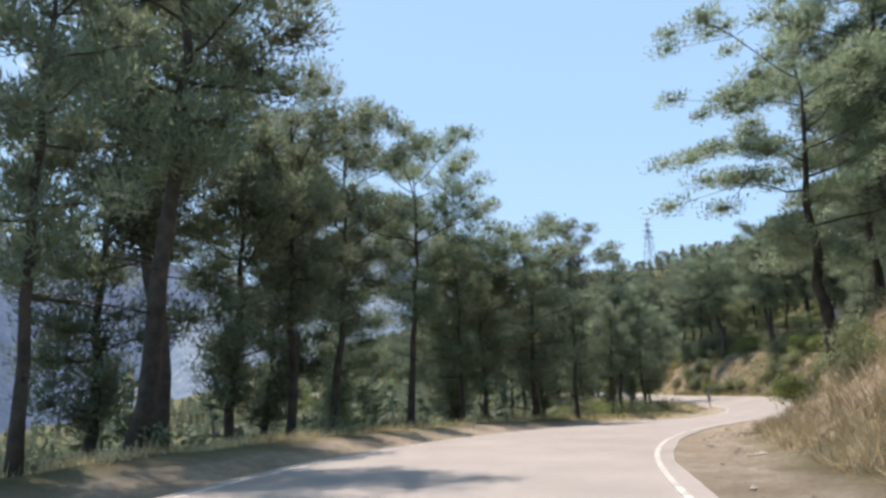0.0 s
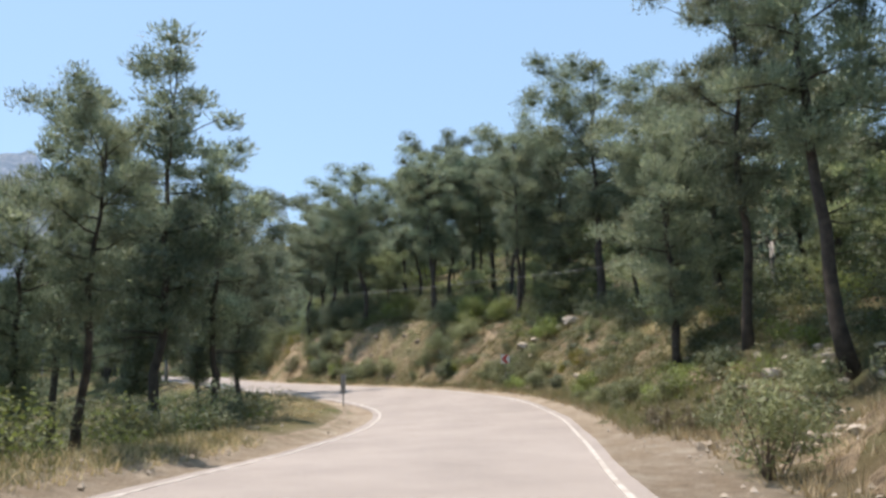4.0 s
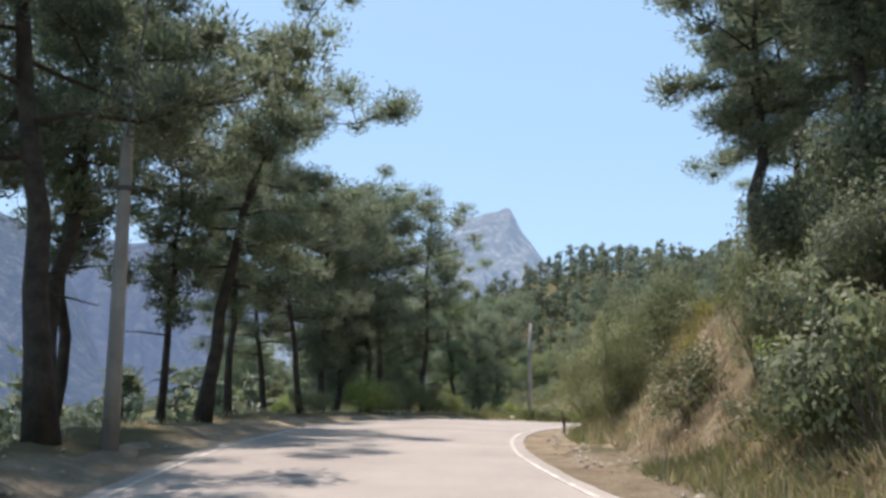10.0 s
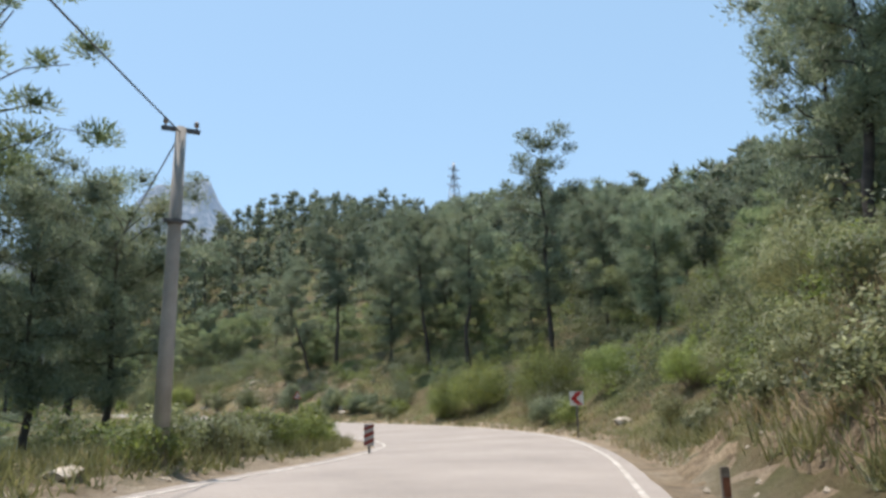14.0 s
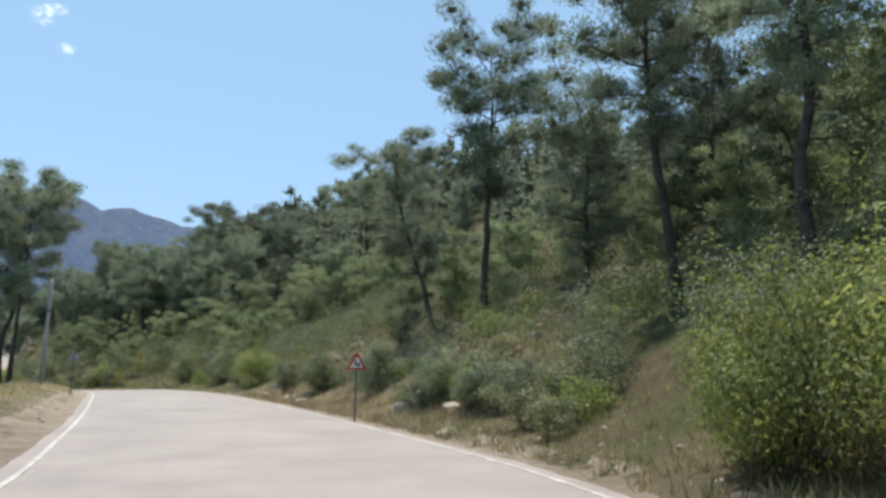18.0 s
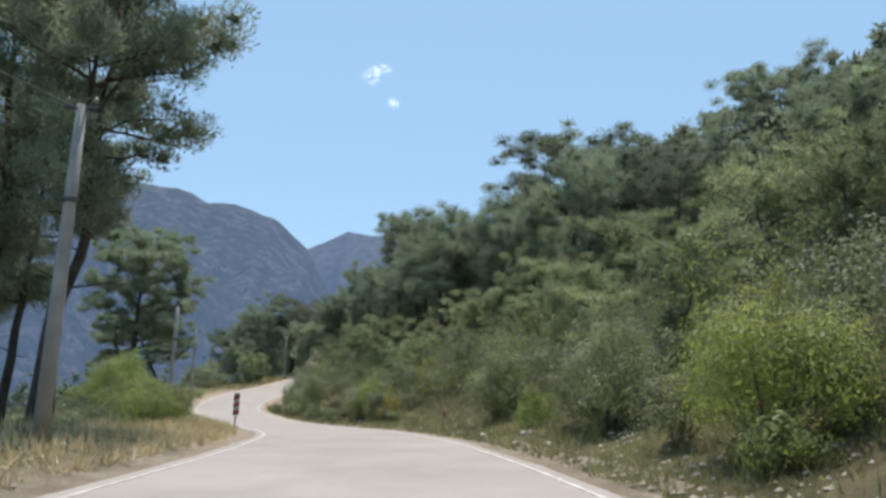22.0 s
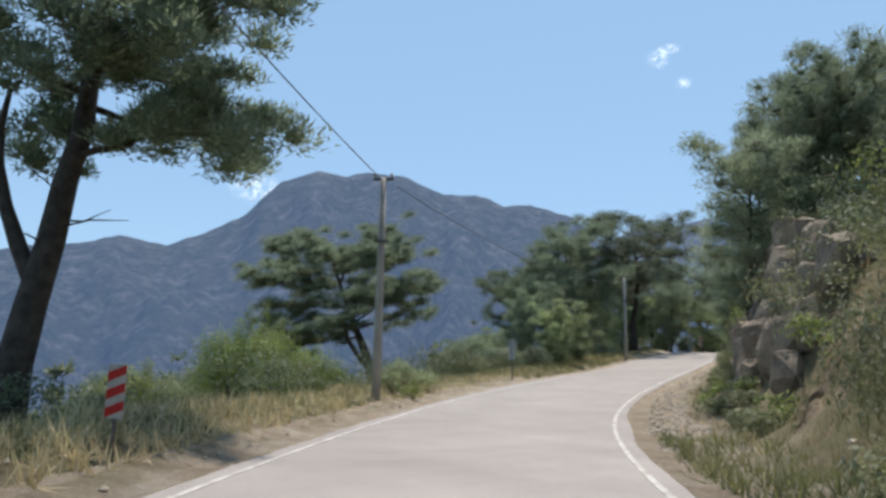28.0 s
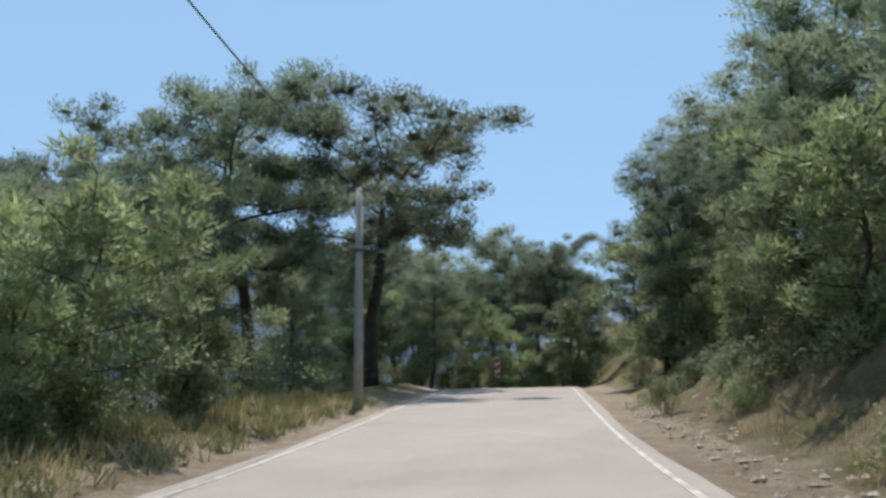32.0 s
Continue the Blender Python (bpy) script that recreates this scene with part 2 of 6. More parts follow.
RUST = simple("rusty_brown", (0.16, 0.055, 0.03), (0.28, 0.12, 0.07), 6.0, 0.8, 0.3)
WOOD_GREY = simple("grey_wood", (0.17, 0.145, 0.115), (0.32, 0.28, 0.235), 5.0, 0.85, 0.5)
CERAMIC = simple("insulator_ceramic", (0.28, 0.22, 0.18), (0.40, 0.34, 0.30), 8.0, 0.3, 0.05)
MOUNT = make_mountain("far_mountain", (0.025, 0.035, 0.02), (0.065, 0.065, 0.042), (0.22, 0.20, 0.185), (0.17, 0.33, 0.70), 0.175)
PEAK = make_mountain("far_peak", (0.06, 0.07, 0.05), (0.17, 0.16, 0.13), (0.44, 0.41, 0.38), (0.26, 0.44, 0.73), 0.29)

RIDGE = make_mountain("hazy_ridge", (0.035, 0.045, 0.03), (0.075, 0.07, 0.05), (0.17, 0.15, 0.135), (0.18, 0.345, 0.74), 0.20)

# ---------------------------------------------------------------- plan
# the driven line: x, y, road height, metres to the left line, metres to the right line, rise to the right per metre
ROAD_A = [
    (-5.4, -27.8, -0.76, 4.97, 2.06, -0.019),
    (-2.2, -13.9, -0.38, 4.97, 2.06, -0.019),
    (0.0, 0.0, 0.00, 4.97, 2.06, -0.019),
    (1.0, 9.3, 0.25, 5.02, 1.89, -0.014),
    (3.2, 18.3, 0.40, 5.10, 1.71, -0.010),
    (6.9, 27.5, 0.43, 5.22, 1.62, -0.010),
    (11.5, 36.5, 0.41, 5.29, 1.67, -0.009),
    (16.6, 45.3, 0.38, 5.14, 1.89, -0.001),
    (21.7, 53.6, 0.37, 4.67, 2.36, 0.015),
    (26.3, 62.5, 0.53, 3.87, 3.15, 0.040),
    (29.3, 71.6, 0.87, 2.98, 3.89, 0.066),
    (30.0, 80.8, 1.29, 2.71, 3.93, 0.073),
    (29.0, 89.8, 1.71, 3.30, 3.15, 0.057),
    (27.9, 99.0, 2.17, 4.22, 2.13, 0.024),
    (27.1, 108.6, 2.62, 5.07, 1.48, -0.009),
    (27.5, 118.5, 2.99, 5.66, 1.32, -0.031),
    (29.9, 127.9, 3.25, 5.71, 1.46, -0.036),
    (33.4, 137.0, 3.37, 5.15, 1.66, -0.023),
    (36.9, 145.9, 3.34, 4.34, 2.02, -0.002),
    (39.2, 155.1, 3.26, 3.75, 2.61, 0.014),
]
ROAD_B = [
    (39.2, 164.8, 3.23, 3.50, 3.31, 0.023),
    (37.1, 174.8, 3.28, 3.69, 3.79, 0.020),
    (33.9, 184.5, 3.40, 4.29, 3.76, 0.004),
    (30.2, 194.2, 3.60, 4.73, 3.45, -0.005),
    (25.7, 204.0, 3.84, 4.74, 3.06, -0.001),
    (20.3, 213.7, 4.06, 4.04, 2.81, 0.018),
    (14.1, 223.2, 4.13, 3.20, 2.58, 0.033),
    (7.2, 232.3, 4.02, 2.78, 2.40, 0.034),
    (-0.5, 240.5, 3.87, 2.93, 2.23, 0.023),
    (-8.4, 248.0, 3.84, 3.29, 2.17, 0.011),
    (-16.4, 255.6, 3.99, 3.39, 2.17, 0.008),
    (-24.0, 263.6, 4.32, 3.64, 2.15, 0.001),
    (-30.7, 272.4, 4.83, 4.04, 2.06, -0.011),
    (-36.3, 281.7, 5.53, 4.42, 2.01, -0.022),
    (-41.2, 291.5, 6.43, 4.20, 2.16, -0.020),
    (-46.5, 303.6, 7.68, 3.41, 2.41, -0.014),
    (-51.2, 316.0, 9.18, 3.20, 2.53, -0.010),
    (-55.7, 328.4, 10.48, 3.20, 2.57, -0.010),
    (-61.2, 340.4, 10.88, 3.20, 2.57, -0.010),
    (-68.6, 351.4, 10.68, 3.20, 2.57, -0.010),
]


def spline(points, step):
    """A smooth line through the points, with a sample about every step metres."""
    p = np.array(points, float)
    p = np.vstack([2 * p[0] - p[1], p, 2 * p[-1] - p[-2]])
    out = []
    for i in range(1, len(p) - 2):
        n = max(2, int(np.hypot(*(p[i + 1] - p[i])[:2]) / step))
        u = (np.arange(n) / n)[:, None]
        a, b, c, d = p[i - 1], p[i], p[i + 1], p[i + 2]
        out.append(0.5 * (2 * b + (c - a) * u + (2 * a - 5 * b + 4 * c - d) * u**2 + (3 * b - a - 3 * c + d) * u**3))
    return np.vstack(out + [p[-2:-1]])


LINE = spline(ROAD_A + ROAD_B, 0.5)
TAN = np.gradient(LINE[:, :2], axis=0)
TAN /= np.linalg.norm(TAN, axis=1)[:, None]
RIGHT = np.stack([TAN[:, 1], -TAN[:, 0]], 1)
RUN = np.r_[0, np.cumsum(np.hypot(*np.diff(LINE[:, :2], axis=0).T))]
RUN -= RUN[np.argmin(np.hypot(LINE[:, 0], LINE[:, 1]))]

# along the road, in metres: right shoulder, bank height, bank depth, hill slope; left shoulder, fall
SIDE = np.array([
    (-30, 2.0, 2.0, 4.0, 0.30, 2.6, 0.30), (0, 2.2, 2.4, 4.5, 0.30, 2.8, 0.22), (15, 2.4, 3.0, 4.5, 0.30, 3.4, 0.20),
    (32, 2.2, 3.2, 4.5, 0.30, 3.4, 0.22), (47, 2.5, 3.0, 5.0, 0.28, 3.0, 0.22), (52, 2.9, 3.0, 4.8, 0.28, 3.0, 0.22), (57, 4.0, 1.4, 6.0, 0.25, 3.0, 0.22),
    (64, 1.6, 2.4, 6.5, 0.26, 3.2, 0.20), (75, 1.3, 3.8, 7.2, 0.13, 4.2, 0.20), (80, 1.2, 4.2, 7.5, 0.12, 4.5, 0.20), (92, 1.2, 4.6, 7.0, 0.12, 4.5, 0.25),
    (104, 1.6, 4.2, 5.5, 0.24, 4.0, 0.30), (120, 2.2, 3.0, 4.0, 0.40, 3.0, 0.34), (129, 1.8, 3.0, 3.6, 0.42, 3.4, 0.28), (136, 1.0, 2.9, 3.0, 0.46, 3.8, 0.24), (150, 0.9, 2.7, 3.4, 0.48, 5.0, 0.18),
    (156, 1.0, 1.2, 5.0, 0.50, 6.0, 0.15), (176, 0.8, 1.4, 5.0, 0.48, 7.0, 0.12), (206, 0.8, 2.0, 6.0, 0.48, 7.0, 0.12),
])
SIDE_B = np.array([
    (225, 0.8, 1.6, 6.0, 0.50, 6.0, 0.16), (245, 0.7, 1.2, 5.0, 0.50, 3.5, 0.26), (272, 1.0, 1.2, 4.0, 0.48, 5.0, 0.20),
    (290, 2.6, 1.8, 2.0, 0.50, 7.0, 0.16), (301, 3.2, 3.2, 2.6, 0.50, 4.5, 0.20), (309, 3.2, 4.6, 2.4, 0.50, 4.0, 0.22), (319, 2.6, 2.8, 3.6, 0.45, 3.0, 0.25),
    (345, 1.8, 2.0, 4.0, 0.40, 3.6, 0.20), (420, 2.0, 2.0, 4.0, 0.40, 3.0, 0.20),
])
SIDES = np.vstack([SIDE, SIDE_B])
WAVES = np.random.RandomState(5).uniform(-1, 1, (24, 4))


def ripple(x, y, size):
    """Gentle unevenness between about -1 and 1, with lumps of that size."""
    out = 0.0
    for k, (a, b, c, d) in enumerate(WAVES[:10]):
        f = (0.6 + 0.14 * k) / size * 2.2
        out = out + np.sin(x * f * math.cos(3.1 * a) + y * f * math.sin(3.1 * a) + 7 * b) * (0.5 + 0.5 * abs(c))
    return out / 4.0


def ease(v):
    v = np.clip(v, 0, 1)
    return v * v * (3 - 2 * v)


def ground(x, y):
    """The ground's height at places, with metres beyond the road's edge, side (1 right, -1 left) and metres along the road."""
    x, y = np.atleast_1d(np.asarray(x, float)), np.atleast_1d(np.asarray(y, float))
    zs, us, sides, runs = (np.empty(len(x)) for _ in range(4))
    for a in range(0, len(x), 4000):
        px, py = x[a:a + 4000], y[a:a + 4000]
        dx, dy = px[:, None] - LINE[None, ::2, 0], py[:, None] - LINE[None, ::2, 1]
        dd = dx * dx + dy * dy
        dist = np.sqrt(dd)
        cross = (dx * RIGHT[None, ::2, 0] + dy * RIGHT[None, ::2, 1]) / (dist + 0.05)
        w = 1.0 / (dd + 0.3) ** 3
        w /= w.sum(1)[:, None]
        i = 2 * np.argmin(dd, 1)
        lat = (px - LINE[i, 0]) * RIGHT[i, 0] + (py - LINE[i, 1]) * RIGHT[i, 1]
        near = np.sqrt(dd.min(1))
        side = np.where(near < 12, np.sign(lat), np.clip((w * cross).sum(1) * 1.6, -1, 1))
        mix = np.clip((near - 12) / 10, 0, 1)
        side = np.sign(lat) * (1 - mix) + side * mix
        zr = (w * LINE[None, ::2, 2]).sum(1)
        run = RUN[i]
        sw, bh, bw, hs, lw, fall = (np.interp(run, SIDES[:, 0], SIDES[:, k]) for k in range(1, 7))
        ur, ul = near - LINE[i, 4], near - LINE[i, 3]
        rise = bh * ease((ur - sw) / bw) + hs * 150 * (1 - np.exp(-np.maximum(ur - sw - 0.6 * bw, 0) / 150))
        drop = -38 * (1 - np.exp(-np.maximum(ul - lw, 0) * fall / 38)) + 0.35 * ease((ul - 0.8) / 2.0)
        f = (side + 1) / 2
        u = f * ur + (1 - f) * ul
        lumps = ripple(px, py, 6.0) * 0.35 * np.clip((u - 2.5) / 10, 0, 1) + ripple(px, py, 1.7) * 0.2 * np.clip((u - 1.2) / 3, 0, 1)
        lumps = lumps + ripple(px + 50, py, 40) * 3.0 * np.clip((u - 15) / 60, 0, 1)
        humps = 22 * np.exp(-((px - 121) ** 2 + (py - 426) ** 2) / 9000.0) + 10 * np.exp(-((px - 55) ** 2 + (py - 308) ** 2) / 1700.0)
        humps = humps - 4.0 * ease((u - 50) / 45) - 7.0 * np.exp(-((px - 84) ** 2 + (py - 328) ** 2) / 700.0)
        lumps = lumps + humps * np.clip((u - 6) / 30, 0, 1) * f
        tilt = LINE[i, 5] * np.clip(lat, -LINE[i, 3] - 1, LINE[i, 4] + 1) * (1 - mix)
        z = zr + tilt + f * rise + (1 - f) * drop + lumps - 0.02 * np.clip(u / 0.4, 0, 1)
        z = z - 0.2 * ease((1.1 - u) / 0.6) * (u < 1.1)
        zs[a:a + 4000], us[a:a + 4000], sides[a:a + 4000], runs[a:a + 4000] = z, u, side, run
    return zs, us, sides, runs


def on_ground(x, y):
    return float(ground(x, y)[0][0])


def beside(run, lat):
    """The place so many metres along the road and to the right of its driven line."""
    i = int(np.argmin(np.abs(RUN - run)))
    return LINE[i, 0] + RIGHT[i, 0] * lat, LINE[i, 1] + RIGHT[i, 1] * lat
# ---- end of plan

# ---------------------------------------------------------------- mesh helpers
def mesh_of(name, verts, faces, material, smooth=False):
    me = bpy.data.meshes.new(name)
    me.from_pydata([tuple(v) for v in verts] if not isinstance(verts, np.ndarray) else verts.tolist(), [],
                   faces.tolist() if isinstance(faces, np.ndarray) else faces)
    me.materials.append(material)
    if smooth:
        me.polygons.foreach_set("use_smooth", np.ones(len(me.polygons), bool))
    me.update()
    return me


def bm_mesh(name, bm, material, smooth=False):
    me = bpy.data.meshes.new(name)
    bm.to_mesh(me)
    bm.free()
    me.materials.append(material)
    if smooth:
        me.polygons.foreach_set("use_smooth", np.ones(len(me.polygons), bool))
    return me


def part(name, me, parent, label="", m=None):
    """Links a mesh as one part under a thing or under a part."""
    ob = new(name, me)
    ob.parent = parent
    if m is not None:
        ob.matrix_basis = m
    if label:
        tagged(ob, label)
    return ob


class Soup:
    """Vertices and faces gathered from several pieces."""

    def __init__(self):
        self.v, self.f, self.n = [], [], 0

    def add(self, v, f):
        v = np.asarray(v, float)
        self.v.append(v)
        self.f.extend([[i + self.n for i in q] for q in f])
        self.n += len(v)

    def tube(self, pts, radii, sides=6, cap=True):
        pts = np.asarray(pts, float)
        d = np.gradient(pts, axis=0)
        d /= np.linalg.norm(d, axis=1)[:, None] + 1e-9
        ref = np.where(np.abs(d[:, 2:3]) > 0.8, np.array([[1.0, 0, 0]]), np.array([[0, 0, 1.0]]))
        if np.abs(d[:, 2]).mean() > 0.5:
            ref = np.tile([[1.0, 0.05, 0]], (len(d), 1))
        a = np.cross(d, ref)
        a /= np.linalg.norm(a, axis=1)[:, None] + 1e-9
        b = np.cross(d, a)
        ang = np.arange(sides) / sides * 2 * math.pi
        ring = np.cos(ang)[None, :, None] * a[:, None] + np.sin(ang)[None, :, None] * b[:, None]
        v = (pts[:, None] + ring * np.asarray(radii, float)[:, None, None]).reshape(-1, 3)
        f = []
        for i in range(len(pts) - 1):
            for j in range(sides):
                k = (j + 1) % sides
                f.append([i * sides + j, i * sides + k, (i + 1) * sides + k, (i + 1) * sides + j])
        if cap:
            f.append([(len(pts) - 1) * sides + j for j in range(sides)])
            f.append([sides - 1 - j for j in range(sides)])
        self.add(v, f)

    def blades(self, base, way, length, width, rs):
        """Narrow triangles from the base points along their ways."""
        way = way / (np.linalg.norm(way, axis=1)[:, None] + 1e-9)
        q = np.cross(way, rs.normal(size=way.shape))
        q /= np.linalg.norm(q, axis=1)[:, None] + 1e-9
        n = len(base)
        v = np.empty((n, 3, 3))
        v[:, 0], v[:, 1], v[:, 2] = base - q * width[:, None] / 2, base + q * width[:, None] / 2, base + way * length[:, None]
        self.v.append(v.reshape(-1, 3))
        self.f.extend((np.arange(3 * n).reshape(-1, 3) + self.n).tolist())
        self.n += 3 * n

    def leaves(self, at, nrm, size, rs, slim=0.5):
        """Small four-cornered leaves."""
        a = np.cross(nrm, rs.normal(size=nrm.shape))
        a /= np.linalg.norm(a, axis=1)[:, None] + 1e-9
        b = np.cross(nrm, a)
        b /= np.linalg.norm(b, axis=1)[:, None] + 1e-9
        n = len(at)
        s = size[:, None]
        v = np.stack([at - a * s, at + b * s * slim, at + a * s, at - b * s * slim], 1)
        self.v.append(v.reshape(-1, 3))
        self.f.extend((np.arange(4 * n).reshape(-1, 4) + self.n).tolist())
        self.n += 4 * n

    def cores(self, at, radius, rs, few=False):
        """Knobbly hearts added inside each clump to block light and make it look dense."""
        if few:
            v = np.array([(1, 0, 0), (-1, 0, 0), (0, 1, 0), (0, -1, 0), (0, 0, 1), (0, 0, -1)], float)
            f = np.array([(0, 2, 4), (2, 1, 4), (1, 3, 4), (3, 0, 4), (2, 0, 5), (1, 2, 5), (3, 1, 5), (0, 3, 5)])
        else:
            g = (1 + 5 ** 0.5) / 2
            v = np.array([(-1, g, 0), (1, g, 0), (-1, -g, 0), (1, -g, 0), (0, -1, g), (0, 1, g), (0, -1, -g), (0, 1, -g), (g, 0, -1), (g, 0, 1), (-g, 0, -1), (-g, 0, 1)]) / 1.9
            f = np.array([(0, 11, 5), (0, 5, 1), (0, 1, 7), (0, 7, 10), (0, 10, 11), (1, 5, 9), (5, 11, 4), (11, 10, 2), (10, 7, 6), (7, 1, 8),
                          (3, 9, 4), (3, 4, 2), (3, 2, 6), (3, 6, 8), (3, 8, 9), (4, 9, 5), (2, 4, 11), (6, 2, 10), (8, 6, 7), (9, 8, 1)])
        n, k = len(at), len(v)
        out = at[:, None] + v[None] * rs.uniform(0.6, 1.3, (n, k, 1)) * np.asarray(radius)[:, None, None] * np.array([1, 1, 0.8])
        self.v.append(out.reshape(-1, 3))
        self.f.extend((f[None] + (np.arange(n) * k)[:, None, None] + self.n).reshape(-1, 3).tolist())
        self.n += n * k

    def mesh(self, name, material, smooth=False):
        return mesh_of(name, np.vstack(self.v), self.f, material, smooth)


def box_mesh(name, sx, sy, sz, material, bevel=0.0):
    bm = bmesh.new()
    bmesh.ops.create_cube(bm, size=1.0)
    bmesh.ops.scale(bm, vec=(sx, sy, sz), verts=bm.verts)
    if bevel:
        bmesh.ops.bevel(bm, geom=bm.edges[:], offset=bevel, segments=2, affect="EDGES")
    return bm_mesh(name, bm, material)


def tube_mesh(name, pts, radii, material, sides=10):
    s = Soup()
    s.tube(np.array(pts, float), radii, sides)
    return s.mesh(name, material, True)


# ---------------------------------------------------------------- the ground, one sheet to the horizon
def steps_out(start, first, grow, end):
    out, d, p = [], first, start
    while abs(p) < end:
        d *= grow
        p += d
        out.append(p)
    return out


GX = sorted(steps_out(-92, -1.2, 1.22, 4600)) + list(np.arange(-92, 86, 1.0)) + steps_out(85, 1.2, 1.22, 4600)
GY = sorted(steps_out(-22, -1.2, 1.22, 4600)) + list(np.arange(-22, 350, 1.0)) + steps_out(349, 1.2, 1.22, 4600)
gx, gy = np.meshgrid(GX, GY)
gz, gu, gside, grun = ground(gx.ravel(), gy.ravel())
far = np.clip((gu - 300) / 500, 0, 1)
gz = gz * (1 - far) - 30 * far
nx = len(GX)
idx = np.arange(len(gz)).reshape(len(GY), nx)
quads = np.stack([idx[:-1, :-1], idx[:-1, 1:], idx[1:, 1:], idx[1:, :-1]], -1).reshape(-1, 4)
me = mesh_of("ground", np.stack([gx.ravel(), gy.ravel(), gz], 1), quads, SOIL, True)
cov = me.color_attributes.new("cover", "FLOAT_COLOR", "POINT")
sw = np.interp(grun, SIDES[:, 0], SIDES[:, 1])
bwid = np.interp(grun, SIDES[:, 0], SIDES[:, 3])
lw = np.interp(grun, SIDES[:, 0], SIDES[:, 5])
wob = ripple(gx.ravel(), gy.ravel(), 2.5)
edge = np.where(gside > 0, sw * 0.9, np.minimum(lw * 0.6, np.interp(grun, [5, 12, 40, 48], [1.7, 2.7, 2.7, 1.7]))) + wob * 0.6
c_gravel = np.clip((edge + 0.5 - gu) / 0.8, 0, 1)
c_straw = np.clip(1 - np.abs(gu - edge - 1.6) / 2.2, 0, 1) * np.where(gside > 0, 0.45, 0.9) * (0.6 + 0.4 * wob)
bare = np.interp(grun, [0, 14, 24, 40, 46, 60, 72, 84, 100, 112, 118, 132, 145, 288, 296, 310, 330],
                 [0.1, 0.5, 0.9, 0.7, 0.2, 0.2, 0.2, 0.45, 0.4, 0.8, 0.2, 0.4, 0, 0, 0.6, 0.6, 0.2])
c_red = np.where(gside > 0, bare, 0) * np.clip((gu - sw + 0.4) / 0.6, 0, 1) * np.clip((sw + bwid * 1.1 - gu) / 1.5, 0, 1) * np.clip(0.8 + 0.6 * wob, 0, 1)
cov.data.foreach_set("color", np.stack([c_gravel, np.clip(c_straw, 0, 1), c_red, np.ones(len(gu))], 1).astype(np.float32).ravel())
tagged(new("ground", me), "sandy hillside with dry grass, pine litter and bare earth banks", "ground", kind="structure")


# ---------------------------------------------------------------- the road
def ribbon(i0, i1, left, right, lift, thick):
    """A strip along the road between two offsets from the driven line."""
    v, f = [], []
    for k, i in enumerate(range(i0, i1)):
        for o, dz in ((left[i], -thick), (left[i], lift), (right[i], lift), (right[i], -thick)):
            v.append((LINE[i, 0] + RIGHT[i, 0] * o, LINE[i, 1] + RIGHT[i, 1] * o, LINE[i, 2] + LINE[i, 5] * o + dz))
        if k:
            a, b = 4 * (k - 1), 4 * k
            f += [[a, a + 1, b + 1, b], [a + 1, a + 2, b + 2, b + 1], [a + 2, a + 3, b + 3, b + 2]]
    return v, f


rs = np.random.RandomState(3)
wl_ = np.convolve(rs.normal(size=len(LINE)), np.ones(9) / 9, "same") * 0.22
wr_ = np.convolve(rs.normal(size=len(LINE)), np.ones(9) / 9, "same") * 0.22
rv, rf = [], []
NCROSS = 14
edgeL, edgeR = -LINE[:, 3] - 0.35 + wl_ * 0.5, LINE[:, 4] + 0.32 + wr_ * 0.5
for k in range(len(LINE)):
    for j in range(NCROSS + 2):
        o = edgeL[k] + (edgeR[k] - edgeL[k]) * (min(max(j - 1, 0), NCROSS - 1)) / (NCROSS - 1)
        low = -0.25 if j in (0, NCROSS + 1) else 0.0
        rv.append((LINE[k, 0] + RIGHT[k, 0] * o, LINE[k, 1] + RIGHT[k, 1] * o, LINE[k, 2] + LINE[k, 5] * o + low))
    if k:
        for j in range(NCROSS + 1):
            a, b = (k - 1) * (NCROSS + 2) + j, k * (NCROSS + 2) + j
            rf.append([a, a + 1, b + 1, b])
tagged(new("road", mesh_of("road", rv, rf, ASPHALT, False)), "worn pale grey asphalt mountain road", "road", kind="structure")
